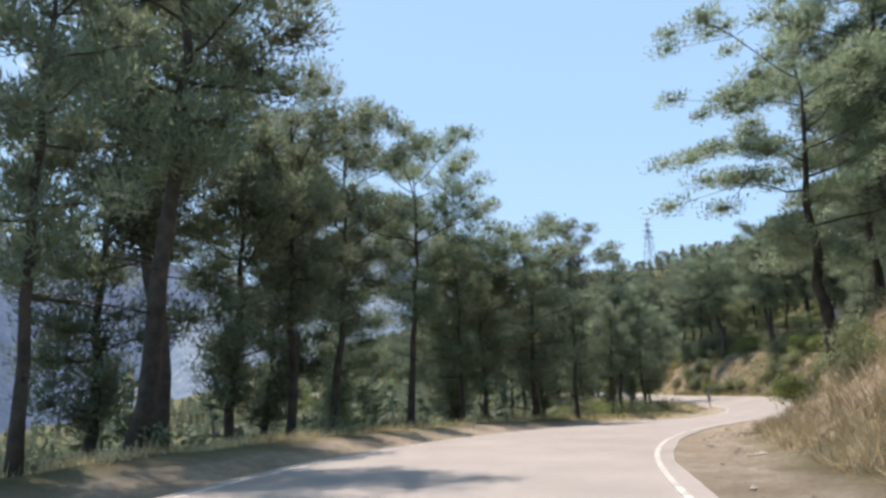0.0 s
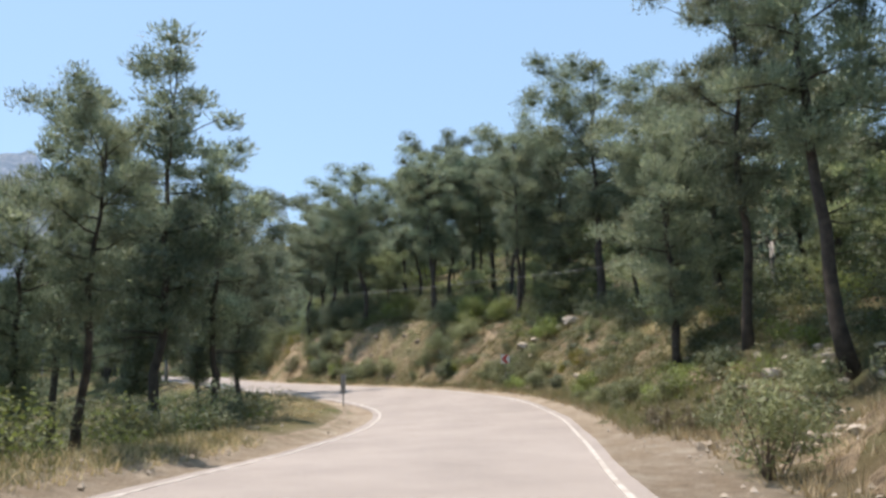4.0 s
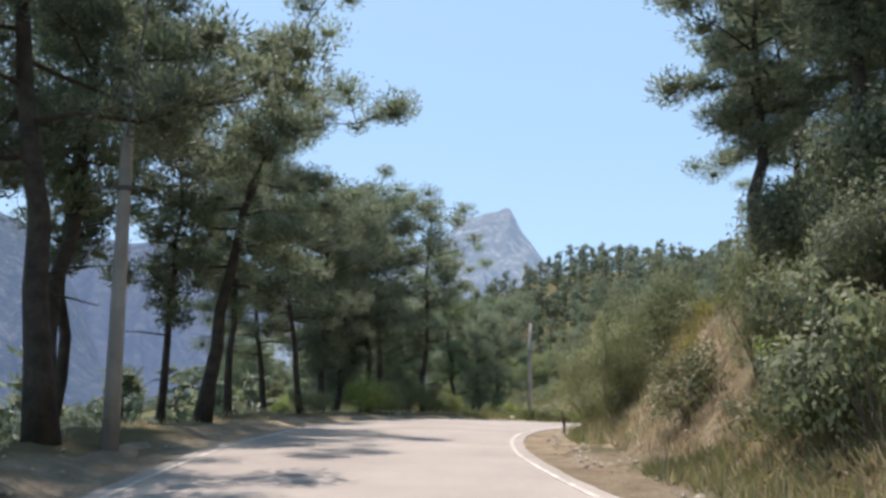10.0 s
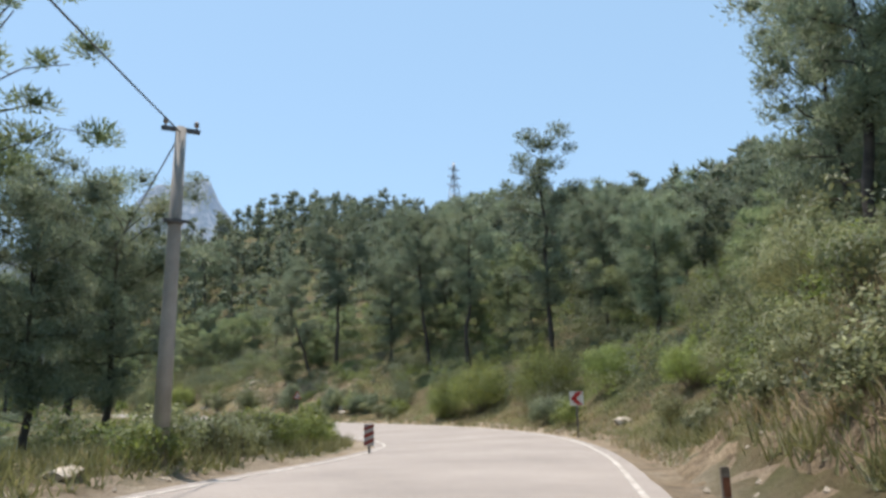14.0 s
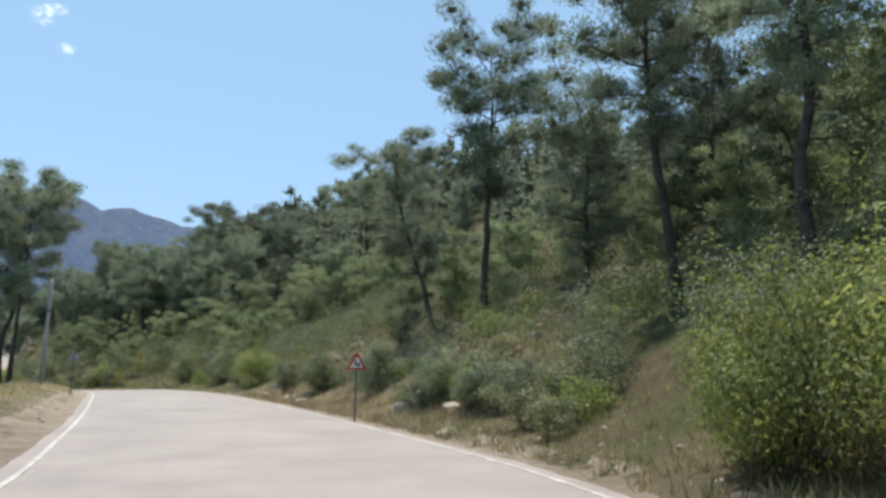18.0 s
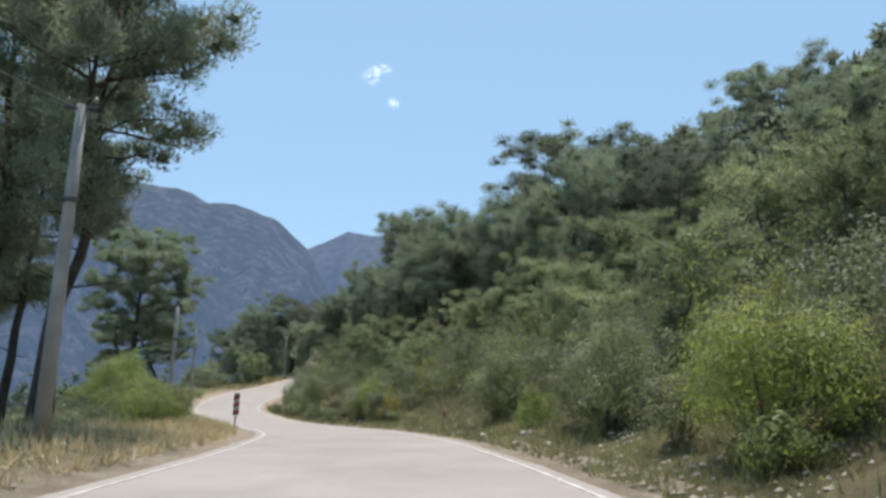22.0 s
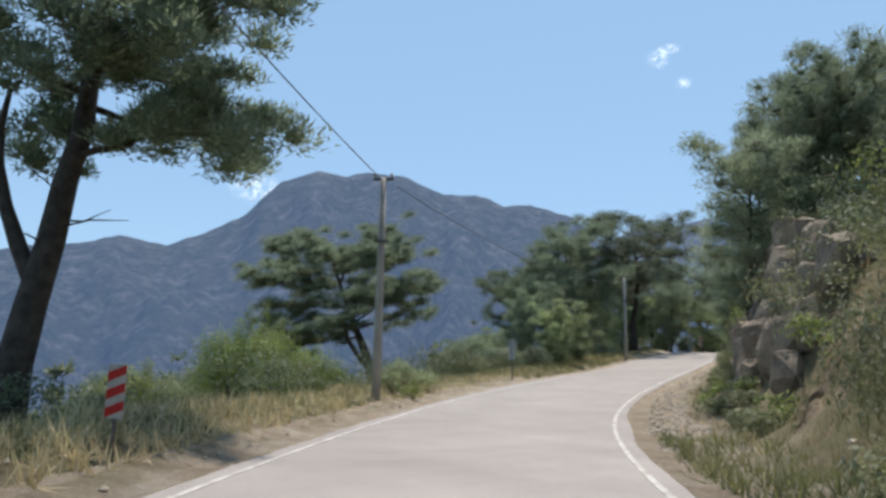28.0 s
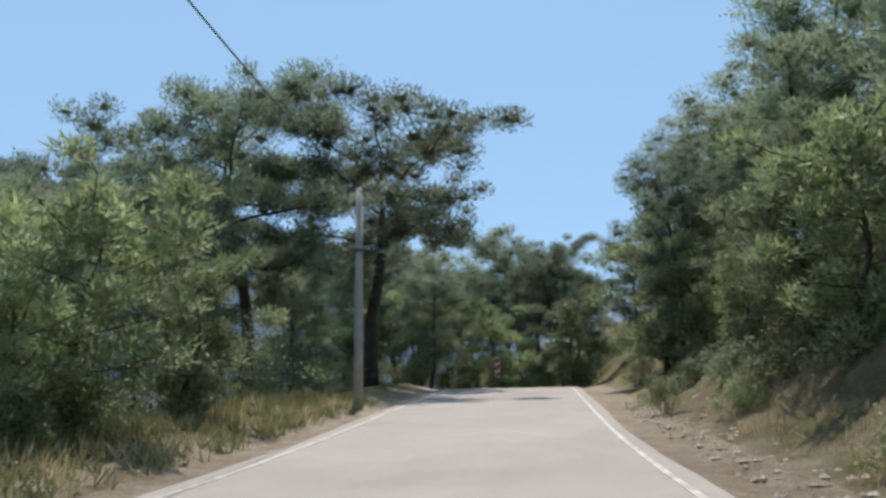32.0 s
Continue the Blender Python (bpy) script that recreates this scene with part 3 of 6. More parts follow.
for name, sign, rim in (("shoulder_left", -1, edgeL), ("shoulder_right", 1, edgeR)):
    rows = []
    for o, down in ((-0.25, 0.05), (0.0, 0.025), (0.35, 0.05), (0.8, 0.03), (1.3, -0.015), (1.9, 0.12)):
        out = rim + sign * (o + (wl_ * 0.8 if o > 0.1 else 0))
        at = LINE[:, :2] + RIGHT * out[:, None]
        free = ground(at[:, 0], at[:, 1])[0]
        w = ease((o - 0.2) / 1.1)
        rows.append(np.stack([at[:, 0], at[:, 1], (LINE[:, 2] + LINE[:, 5] * out) * (1 - w) + free * w - down], 1))
    n = len(LINE)
    v = np.stack(rows, 1).reshape(-1, 3)
    a = (np.arange(n - 1)[:, None] * 6 + np.arange(5)[None]).ravel()
    f = np.stack([a, a + 1, a + 7, a + 6] if sign > 0 else [a, a + 6, a + 7, a + 1], 1)
    me = mesh_of(name, v, f, SOIL, True)
    earth = np.repeat(np.interp(RUN, [0, 100, 110, 158, 170, 285, 300, 330], [0.1, 0.15, 0.75, 0.75, 0.1, 0.1, 0.45, 0.3]), 6) if sign > 0 else np.full(len(v), 0.1)
    earth = np.clip(earth + ripple(v[:, 0], v[:, 1], 1.5) * 0.25, 0, 1)
    me.color_attributes.new("cover", "FLOAT_COLOR", "POINT").data.foreach_set("color", np.stack([np.ones(len(v)), np.zeros(len(v)), earth, np.ones(len(v))], 1).astype(np.float32).ravel())
    tagged(new(name, me), "sandy gravel shoulder beside the asphalt", "road shoulder", kind="structure")
for name, off, label in (("edge_line_left", -LINE[:, 3], "worn white edge line painted on asphalt"),
                         ("edge_line_right", LINE[:, 4], "worn white edge line painted on asphalt")):
    v, f = ribbon(0, len(LINE), off - 0.052, off + 0.052, 0.008, 0.02)
    tagged(new(name, mesh_of(name, v, f, PAINT)), label, "road marking", kind="structure")

# ---------------------------------------------------------------- pines
def pine_meshes(name, seed, height=12.0, clear=0.42, spread=2.6, limbs=20, lean=0.3, flat=0.0, needles=NEEDLE, bark=BARK,
                tufts=360, thick=0.17, clump=0.62, dead=3, top_taper=0.8, fine=0.72, bunch=0, fork=0.0, rise=0.0, heart=0.30):
    """Trunk and crown of an open-crowned pine: curved limbs with puffs of needles near their ends."""
    rs = np.random.RandomState(seed)
    n = 12
    u = np.linspace(0, 1, n)
    bend = np.cumsum(rs.normal(0, 0.09, (n, 2)), 0)
    bend -= bend[0]
    la = rs.uniform(0, 6.28)
    axis = np.stack([bend[:, 0] + lean * u * math.cos(la) * height * 0.12, bend[:, 1] + lean * u * math.sin(la) * height * 0.12, u * height * 0.97], 1)
    axis[0, 2] = -0.5
    rad = thick * (1 - 0.86 * u**0.9)
    rad[0] *= 1.35
    wood = Soup()
    wood.tube(axis, rad, 8)
    puffs = []
    if fork:
        s = np.linspace(0, 1, 6)
        root = np.array([np.interp(0.2, u, axis[:, j]) for j in range(3)])
        side = np.array([-math.sin(la), math.cos(la), 0]) * fork
        line = root + side * (1.4 * np.sin(s * 1.9))[:, None] + np.array([0, 0, 1]) * (s * height * 0.3)[:, None]
        wood.tube(line, thick * np.linspace(0.55, 0.14, 6), 7, False)
    for k in range(limbs):
        g = (k + rs.uniform(0.1, 0.9)) / limbs
        zf = clear + (1 - clear) * g * 0.98
        root = np.array([np.interp(zf, u, axis[:, j]) for j in range(3)])
        shape = math.sin(math.pi * min(1, 0.22 + 0.78 * (1 - g) ** top_taper)) ** 0.7 if flat < 0.5 else 0.75 + 0.9 * g * (1.1 - g)
        length = spread * shape * rs.uniform(0.5, 1.2)
        az = k * 2.4 + rs.uniform(-0.6, 0.6)
        up = (-0.12 + 0.95 * g**1.3) * (1 - 0.45 * flat) + rs.uniform(-0.12, 0.2) + rise
        way = np.array([math.cos(az), math.sin(az), up])
        m = 5
        w = np.linspace(0, 1, m)
        curl = rs.uniform(-0.1, 0.35)
        line = root + way * (w * length)[:, None] + np.array([0, 0, 1]) * (curl * w**2 * length * 0.5)[:, None]
        line[1:] += rs.normal(0, 0.05, (m - 1, 3)) * length * 0.5
        wood.tube(line, np.linspace(max(0.022, thick * 0.34 * (1 - 0.6 * g)), 0.012, m), 4, False)
        for q in np.linspace(0.38, 1.0, max(2, int(length * 2.1))):
            c = np.array([np.interp(q, w, line[:, j]) for j in range(3)])
            side = rs.normal(0, 0.36, 3) * (0.4 + 0.5 * length / spread)
            side[2] = abs(side[2]) * 0.8
            puffs.append((c + side, clump * rs.uniform(0.6, 1.2)))
            if rs.rand() < 0.6:
                wood.tube(np.array([c, c + side]), [0.014, 0.008], 3, False)
        for q in range(bunch):
            side = rs.normal(0, 0.22, 3) * spread * np.array([1, 1, 0.55])
            puffs.append((line[-1] + side, clump * rs.uniform(0.7, 1.25)))
            wood.tube(np.array([line[-2], line[-1] + side]), [0.016, 0.008], 3, False)
    for k in range(dead):
        zf = clear * rs.uniform(0.45, 1.05)
        root = np.array([np.interp(zf, u, axis[:, j]) for j in range(3)])
        az = rs.uniform(0, 6.28)
        tip = root + np.array([math.cos(az), math.sin(az), rs.uniform(-0.1, 0.4)]) * rs.uniform(0.5, 1.7)
        wood.tube(np.array([root, (root + tip) / 2 + rs.normal(0, 0.06, 3), tip]), [0.03, 0.02, 0.008], 4, False)
    puffs.append((axis[-1] + np.array([0, 0, 0.25]), clump * 0.7))
    crown = Soup()
    for c, r in puffs:
        k = int(tufts * (r / clump) ** 1.5)
        d = rs.normal(size=(k, 3))
        d /= np.linalg.norm(d, axis=1)[:, None]
        stretch = rs.uniform(-0.35, 0.35, (k, 1)) * r * np.append(rs.normal(0, 0.7, 2), 0.2)
        base = c + stretch + d * (r * rs.uniform(0.06, 1.0, (k, 1)) ** 0.5 * rs.uniform(0.88, 1.1, (k, 1))) * np.array([0.95, 0.95, 0.76])
        way = d * 0.7 + np.array([0, 0, 0.8]) + rs.normal(0, 0.45, (k, 3))
        crown.blades(base, way, rs.uniform(0.17, 0.32, k) * fine, rs.uniform(0.05, 0.085, k) * fine, rs)
    crown.cores(np.array([c for c, r in puffs]), heart * np.array([r for c, r in puffs]), rs)
    top = np.percentile(np.vstack(crown.v)[:, 2], 99.7)
    for s in (wood, crown):
        s.v = [v * np.array([1, 1, height / top]) for v in s.v]
    return wood.mesh(name + "_trunk", bark, True), crown.mesh(name + "_crown", needles)


def pine_kind(label, *args, **kw):
    """A model tree, kept as its two meshes."""
    trunk, crown = pine_meshes(*args, **kw)
    return trunk, crown, label, kw.get("height", 12.0)


KINDS = {
    "tall": [pine_kind("tall pine with a bare dark trunk and open crown", "tall_pine", s, height=14, clear=0.42, spread=3.0, limbs=24, lean=l, thick=0.2, clump=0.7)
             for s, l in ((11, 0.3), (12, 0.6), (13, 0.2))],
    "full": [pine_kind("dense dark green pine on the wooded slope", "full_pine", s, height=11, clear=0.2, spread=2.7, limbs=30, lean=0.2, clump=0.76, dead=2)
             for s in (21, 22, 23)],
    "slim": [pine_kind("slender pine with short upswept limbs", "slim_pine", s, height=11, clear=0.3, spread=1.7, limbs=22, lean=0.25, thick=0.13, clump=0.5, tufts=260, needles=nd)
             for s, nd in ((31, NEEDLE), (32, NEEDLE_PALE))],
    "broad": [pine_kind("old pine with a broad flat crown", "broad_pine", s, height=11, clear=0.5, spread=3.7, limbs=17, lean=0.7, flat=0.8, thick=0.27, clump=0.62, tufts=260, dead=4, bunch=6)
              for s in (41, 42)],
    "lobed": [pine_kind("old pine with a forked trunk and rounded crown lobes", "lobed_pine", s, height=16, clear=0.4, spread=4.0, limbs=22, lean=0.9, flat=0.6, thick=0.34, clump=0.55, tufts=340, dead=4, bunch=14, heart=0.4, fork=1.0, rise=0.3)
              for s in (71, 73)],
    "open": [pine_kind("leaning pine with open drooping limbs", "open_pine", s, height=14, clear=0.34, spread=3.3, limbs=19, lean=0.9, flat=0.55, thick=0.2, clump=0.6, tufts=330, dead=4, bunch=4, fine=0.64)
             for s in (81, 82)],
    "young": [pine_kind("low bushy young pine, pale green", "young_pine", s, height=5, clear=0.06, spread=1.5, limbs=18, lean=0.1, thick=0.08, clump=0.5, tufts=260, needles=NEEDLE_PALE, dead=0)
              for s in (51, 52)],
    "hill": [pine_kind("pine among others on the hillside", "hill_pine", s, height=11, clear=c, spread=2.6, limbs=20, lean=0.3, tufts=95, clump=0.95, dead=1, fine=1.35, needles=nd)
             for s, c, nd in ((61, 0.3, NEEDLE), (62, 0.42, NEEDLE), (63, 0.22, NEEDLE_PALE), (64, 0.35, NEEDLE))],
}
TREES = []


def pine(x, y, height, kind, which=0, turn=None, group="", label="", wide=1.0, sink=0.0, lean=(0, 0)):
    """A pine on the ground: kind of model, true height, turn in degrees."""
    trunk, crown, said, h0 = KINDS[kind][which % len(KINDS[kind])]
    k = height / h0
    ob = new("young_pine" if kind == "young" else "pine_tree")
    tagged(ob, label or said, "tree", group or "roadside pines")
    part("trunk", trunk, ob)
    part("crown", crown, ob)
    turn = (x * 37 + y * 61) % 360 if turn is None else turn
    ob.matrix_basis = pose(x, y, on_ground(x, y) - sink, lean[0], lean[1], 0) @ pose(0, 0, 0, 0, 0, turn) @ Matrix.Diagonal((k * wide, k * wide, k, 1))
    TREES.append((x, y))
    return ob

# ---------------------------------------------------------------- the pines one can tell apart
pine(-7.5, 18.6, 19.0, "tall", 0, wide=1.10)
pine(-8.5, 23.5, 18.6, "tall", 1, wide=1.20)
pine(-7.2, 13.2, 12.0, "slim", 0)
pine(-12.7, 27.2, 17.0, "full", 0)
pine(-8.1, 28.9, 14.0, "full", 1)
pine(-4.7, 33.0, 15.0, "tall", 2)
pine(-1.8, 39.2, 16.0, "tall", 0)
pine(0.6, 44.5, 12.0, "full", 2)
pine(-5.9, 29.6, 15.0, "tall", 1)
pine(-8.5, 36.0, 15.0, "full", 1)
pine(7.9, 45.6, 12.2, "slim", 0)
pine(1.0, 40.6, 11.0, "slim", 0)
pine(2.4, 42.3, 11.0, "full", 1)
pine(-6.0, 44.0, 15.0, "full", 2)
pine(15.3, 66.2, 15.4, "slim", 0, wide=1.25)
pine(17.6, 67.8, 11.9, "slim", 0, wide=1.20)
pine(12.3, 56.5, 8.9, "tall", 2)
pine(5.2, 43.5, 12.3, "full", 0, wide=1.20)
pine(7.0, 53.5, 8.4, "full", 1)
pine(11.9, 63.2, 11.9, "slim", 0)
pine(6.1, 58.5, 11.2, "tall", 0)
pine(10.9, 60.5, 8.5, "full", 2)
pine(21.4, 79.4, 10.6, "full", 0)
pine(14.5, 68.4, 10.1, "full", 1)
pine(18.4, 75.9, 10.4, "full", 2)
pine(0.6, 54.2, 14.8, "full", 0)
pine(13.6, 26.4, 12.2, "open", 0, turn=280, lean=(0, -9), wide=1.40)
pine(16.3, 27.2, 17.0, "tall", 0)
pine(22.0, 37.3, 16.0, "tall", 2)
pine(18.5, 32.0, 14.0, "tall", 1)
pine(30.8, 49.7, 17.0, "tall", 0, wide=0.95)
pine(33.0, 58.3, 11.0, "full", 1)
pine(21.0, 28.0, 15.0, "full", 0)
pine(26.0, 41.0, 14.0, "full", 2)
pine(33.0, 55.0, 14.0, "tall", 2)
pine(37.0, 50.0, 14.0, "full", 1)
pine(40.0, 62.0, 13.2, "full", 0)
pine(35.0, 60.5, 11.0, "slim", 0)
pine(43.0, 67.0, 13.4, "tall", 1)
pine(44.6, 80.4, 13.1, "full", 2)
pine(42.6, 77.6, 6.5, "young", 0, wide=1.20)
pine(42.7, 74.7, 16.0, "tall", 0, wide=1.40)
pine(41.8, 82.6, 15.0, "tall", 1)
pine(41.2, 94.3, 14.3, "tall", 2)
pine(40.2, 92.0, 14.5, "tall", 0, wide=1.15)
pine(37.6, 101.6, 15.0, "tall", 1, wide=1.2)
pine(52.4, 92.8, 14.9, "tall", 0)
pine(55.3, 108.0, 13.0, "tall", 1)
pine(36.2, 107.5, 13.4, "tall", 2, wide=1.25)
pine(39.4, 119.0, 14.0, "open", 0)
pine(40.5, 121.5, 15.0, "tall", 1)
pine(35.9, 112.5, 13.6, "tall", 1, wide=1.35)
pine(41.5, 95.6, 16.4, "tall", 0)
pine(45.8, 100.1, 15.2, "tall", 1)
pine(49.4, 101.4, 15.7, "tall", 2)
pine(46.6, 96.1, 14.1, "tall", 3)
pine(49.9, 98.6, 15.7, "tall", 4)
pine(48.8, 94.3, 16.4, "tall", 5)
pine(45.0, 87.0, 14.6, "tall", 6)
pine(42.9, 114.5, 14.0, "tall", 7)
pine(41.9, 117.9, 13.0, "tall", 8)
pine(47.0, 112.9, 14.0, "tall", 9)
pine(46.3, 107.8, 14.0, "tall", 10)
pine(53.9, 97.8, 16.3, "tall", 11)
pine(40.5, 108.9, 11.0, "slim", 0)
pine(40.1, 113.2, 13.0, "tall", 1)
pine(40.9, 104.4, 7.0, "young", 1)
pine(17.9, 106.7, 16.0, "tall", 1, wide=1.10)
pine(18.9, 112.8, 15.0, "open", 0, wide=1.20)
pine(17.0, 113.9, 13.0, "slim", 0)
pine(19.4, 121.5, 11.0, "open", 1)
pine(18.7, 127.0, 12.0, "full", 2, wide=1.10)
pine(17.3, 119.0, 13.0, "tall", 1)
pine(22.3, 137.6, 14.5, "slim", 0, wide=1.30)
pine(18.4, 131.0, 12.0, "full", 0)
pine(15.0, 140.0, 12.0, "tall", 2)
pine(22.9, 153.2, 15.4, "slim", 1, wide=1.20)
pine(17.9, 157.3, 14.0, "full", 1)
pine(24.8, 151.4, 8.5, "full", 2)
pine(25.8, 157.6, 10.6, "full", 0)
pine(23.3, 165.3, 13.5, "full", 1)
pine(14.9, 111.2, 16.0, "tall", 1)
pine(46.0, 143.5, 14.0, "tall", 2, wide=1.10)
pine(49.5, 148.0, 13.0, "full", 1)
pine(48.8, 170.6, 15.6, "slim", 0, wide=1.05)
pine(47.3, 182.1, 13.8, "tall", 1)
pine(45.7, 187.8, 14.0, "tall", 2)
pine(40.4, 203.0, 16.4, "tall", 0)
pine(38.0, 203.4, 11.5, "open", 1, lean=(0, -12))
pine(56.5, 180.3, 10.5, "tall", 1)
pine(52.0, 164.0, 9.0, "full", 0)
pine(54.0, 173.0, 10.0, "full", 2)
pine(49.0, 193.0, 12.0, "full", 1)
pine(44.5, 197.0, 11.0, "full", 0)
pine(58.0, 190.0, 11.0, "tall", 2)
pine(7.7, 269.0, 15.7, "broad", 0)
pine(10.5, 265.6, 11.3, "full", 1)
pine(14.0, 268.6, 11.7, "broad", 1)
pine(22.0, 248.3, 9.6, "slim", 0, wide=1.10)
pine(5.0, 262.0, 12.2, "full", 2, wide=1.20)
pine(-1.1, 261.0, 11.2, "broad", 1, wide=0.80)
pine(-6.0, 267.0, 12.0, "broad", 0, wide=0.90)
pine(-12.9, 290.6, 5.8, "tall", 0)
pine(26.0, 269.0, 11.9, "broad", 0)
pine(4.7, 259.1, 11.7, "full", 0)
pine(10.0, 252.4, 9.3, "full", 1)
pine(20.8, 239.7, 7.6, "tall", 1)
pine(1.1, 261.6, 10.2, "tall", 2, wide=1.10)
pine(-3.8, 270.7, 11.9, "full", 0)
pine(-10.4, 274.8, 13.2, "full", 2)
pine(-12.5, 274.4, 13.5, "tall", 0)
pine(-20.5, 281.9, 8.5, "slim", 0, wide=1.10)
pine(-28.5, 287.8, 9.2, "full", 1)
pine(-31.8, 289.3, 9.7, "slim", 0)
pine(-8.0, 269.5, 11.7, "tall", 1)
pine(13.7, 251.5, 11.8, "full", 0)
pine(27.7, 236.1, 7.4, "full", 1)
pine(-2.5, 264.7, 12.5, "full", 2)
pine(35.5, 220.5, 9.3, "tall", 2, wide=0.90)
pine(8.3, 217.2, 15.0, "tall", 0, wide=0.90)
pine(6.5, 219.0, 16.6, "tall", 1)
pine(2.9, 219.8, 18.0, "tall", 2)
pine(-1.0, 222.8, 15.5, "tall", 0)
pine(-6.0, 225.0, 15.0, "tall", 1)
pine(-3.5, 219.5, 16.0, "tall", 0)
pine(20.3, 135.0, 14.5, "tall", 0, wide=1.10)
pine(18.4, 143.6, 11.5, "full", 1, wide=1.10)
pine(16.2, 139.2, 12.0, "full", 2, wide=1.10)
pine(-8.0, 222.0, 16.0, "full", 1)
pine(-35.0, 259.8, 19.6, "lobed", 0, turn=40, lean=(-2.0, 2.2), wide=1.04)
pine(-57.6, 287.9, 14.2, "lobed", 1, turn=200, wide=1.5, lean=(7, -11))
pine(-61.5, 323.5, 15.0, "broad", 0, wide=1.15)
pine(-62.3, 315.6, 14.5, "broad", 1)
pine(-62.0, 307.6, 10.3, "broad", 0, turn=100, wide=0.90)
pine(-52.6, 300.2, 4.7, "young", 0, wide=1.25)
pine(-60.0, 349.0, 13.0, "broad", 1, wide=0.80)
pine(-71.0, 338.0, 12.0, "full", 1)
pine(-52.2, 341.0, 9.0, "full", 0)
pine(-28.8, 281.5, 7.4, "full", 2, wide=1.30)
pine(-37.0, 296.8, 6.5, "full", 0)
pine(-45.8, 319.0, 8.6, "full", 1)
pine(-41.3, 311.6, 7.5, "slim", 0, wide=1.30)
pine(-28.4, 284.1, 7.8, "full", 1, wide=1.25)
pine(-38.5, 304.0, 7.8, "full", 2)
pine(-33.2, 299.6, 15.0, "tall", 2)
pine(-26.5, 284.5, 8.2, "tall", 1)
pine(-36.6, 309.4, 11.6, "full", 1, wide=1.10)
pine(-40.0, 316.0, 10.8, "full", 0, wide=1.20)
pine(-43.0, 324.0, 9.5, "full", 2, wide=1.20)
pine(-35.6, 303.0, 10.8, "full", 0, wide=1.05)
pine(-45.5, 331.0, 10.5, "full", 1, wide=1.20)
pine(-47.2, 323.5, 6.0, "young", 1, wide=1.40)
pine(-66.0, 318.0, 13.0, "broad", 1)
pine(-70.0, 312.0, 5.2, "young", 1, wide=1.50)
pine(-58.0, 303.0, 7.2, "full", 0)
pine(-64.0, 300.0, 3.6, "young", 0, wide=1.50)
pine(-68.0, 306.0, 4.6, "young", 1, wide=1.60)
pine(20.1, 103.4, 17.5, "open", 1, wide=1.12)
pine(22.2, 90.4, 15.5, "open", 0, lean=(0, 9), wide=1.25)
pine(14.9, 130.4, 14.1, "open", 1)
pine(20.2, 131.8, 13.0, "open", 1)
pine(-72.4, 326.7, 4.5, "young", 0, wide=1.30)
pine(-75.8, 333.0, 6.5, "young", 1, wide=1.30)
pine(-78.8, 339.6, 5.5, "young", 2, wide=1.30)
pine(-81.3, 346.5, 4.5, "young", 3, wide=1.30)
pine(-71.0, 335.4, 6.5, "young", 4, wide=1.30)
pine(-73.3, 342.2, 5.5, "young", 5, wide=1.30)
pine(-75.2, 349.3, 4.5, "young", 6, wide=1.30)
pine(-66.1, 337.2, 6.5, "young", 7, wide=1.30)
pine(-67.7, 344.3, 5.5, "young", 8, wide=1.30)
pine(-68.8, 351.5, 4.5, "young", 9, wide=1.30)
pine(-61.0, 338.6, 6.5, "young", 10, wide=1.30)
pine(-61.9, 345.7, 5.5, "young", 11, wide=1.30)
pine(-62.4, 353.0, 4.5, "young", 12, wide=1.30)
pine(-56.0, 339.3, 6.5, "young", 13, wide=1.30)
pine(-59.2, 307.4, 7.3, "full", 0, wide=1.15)
pine(-61.1, 311.3, 8.9, "full", 1, wide=1.15)
pine(-67.1, 324.7, 8.9, "full", 2, wide=1.15)
pine(-64.6, 335.7, 9.9, "full", 0, wide=1.15)
pine(-60.9, 305.2, 8.4, "full", 1, wide=1.15)
pine(-72.6, 345.0, 13.1, "broad", 0, wide=1.15)
pine(-71.2, 354.8, 15.7, "broad", 1, wide=1.15)
pine(-65.6, 350.7, 13.9, "broad", 0, wide=1.15)
pine(-66.3, 361.2, 12.0, "broad", 1, wide=1.15)
pine(-66.3, 371.7, 9.1, "full", 1, wide=1.15)
pine(-60.4, 358.9, 7.3, "full", 0, wide=1.15)
pine(-79.3, 350.3, 16.5, "full", 2, wide=1.15)
pine(-72.2, 371.8, 14.5, "full", 2, wide=1.15)
pine(-76.4, 340.1, 13.8, "full", 0, wide=1.15)
pine(-53.4, 303.5, 3.8, "young", 1, wide=1.15)
pine(-52.0, 298.8, 3.1, "young", 0, wide=1.15)
pine(-45.1, 318.3, 4.2, "young", 0, wide=1.15)
pine(-43.2, 313.5, 3.3, "young", 1, wide=1.15)
pine(-41.5, 309.5, 5.0, "young", 0, wide=1.15)
pine(-40.7, 306.5, 5.0, "young", 1, wide=1.15)

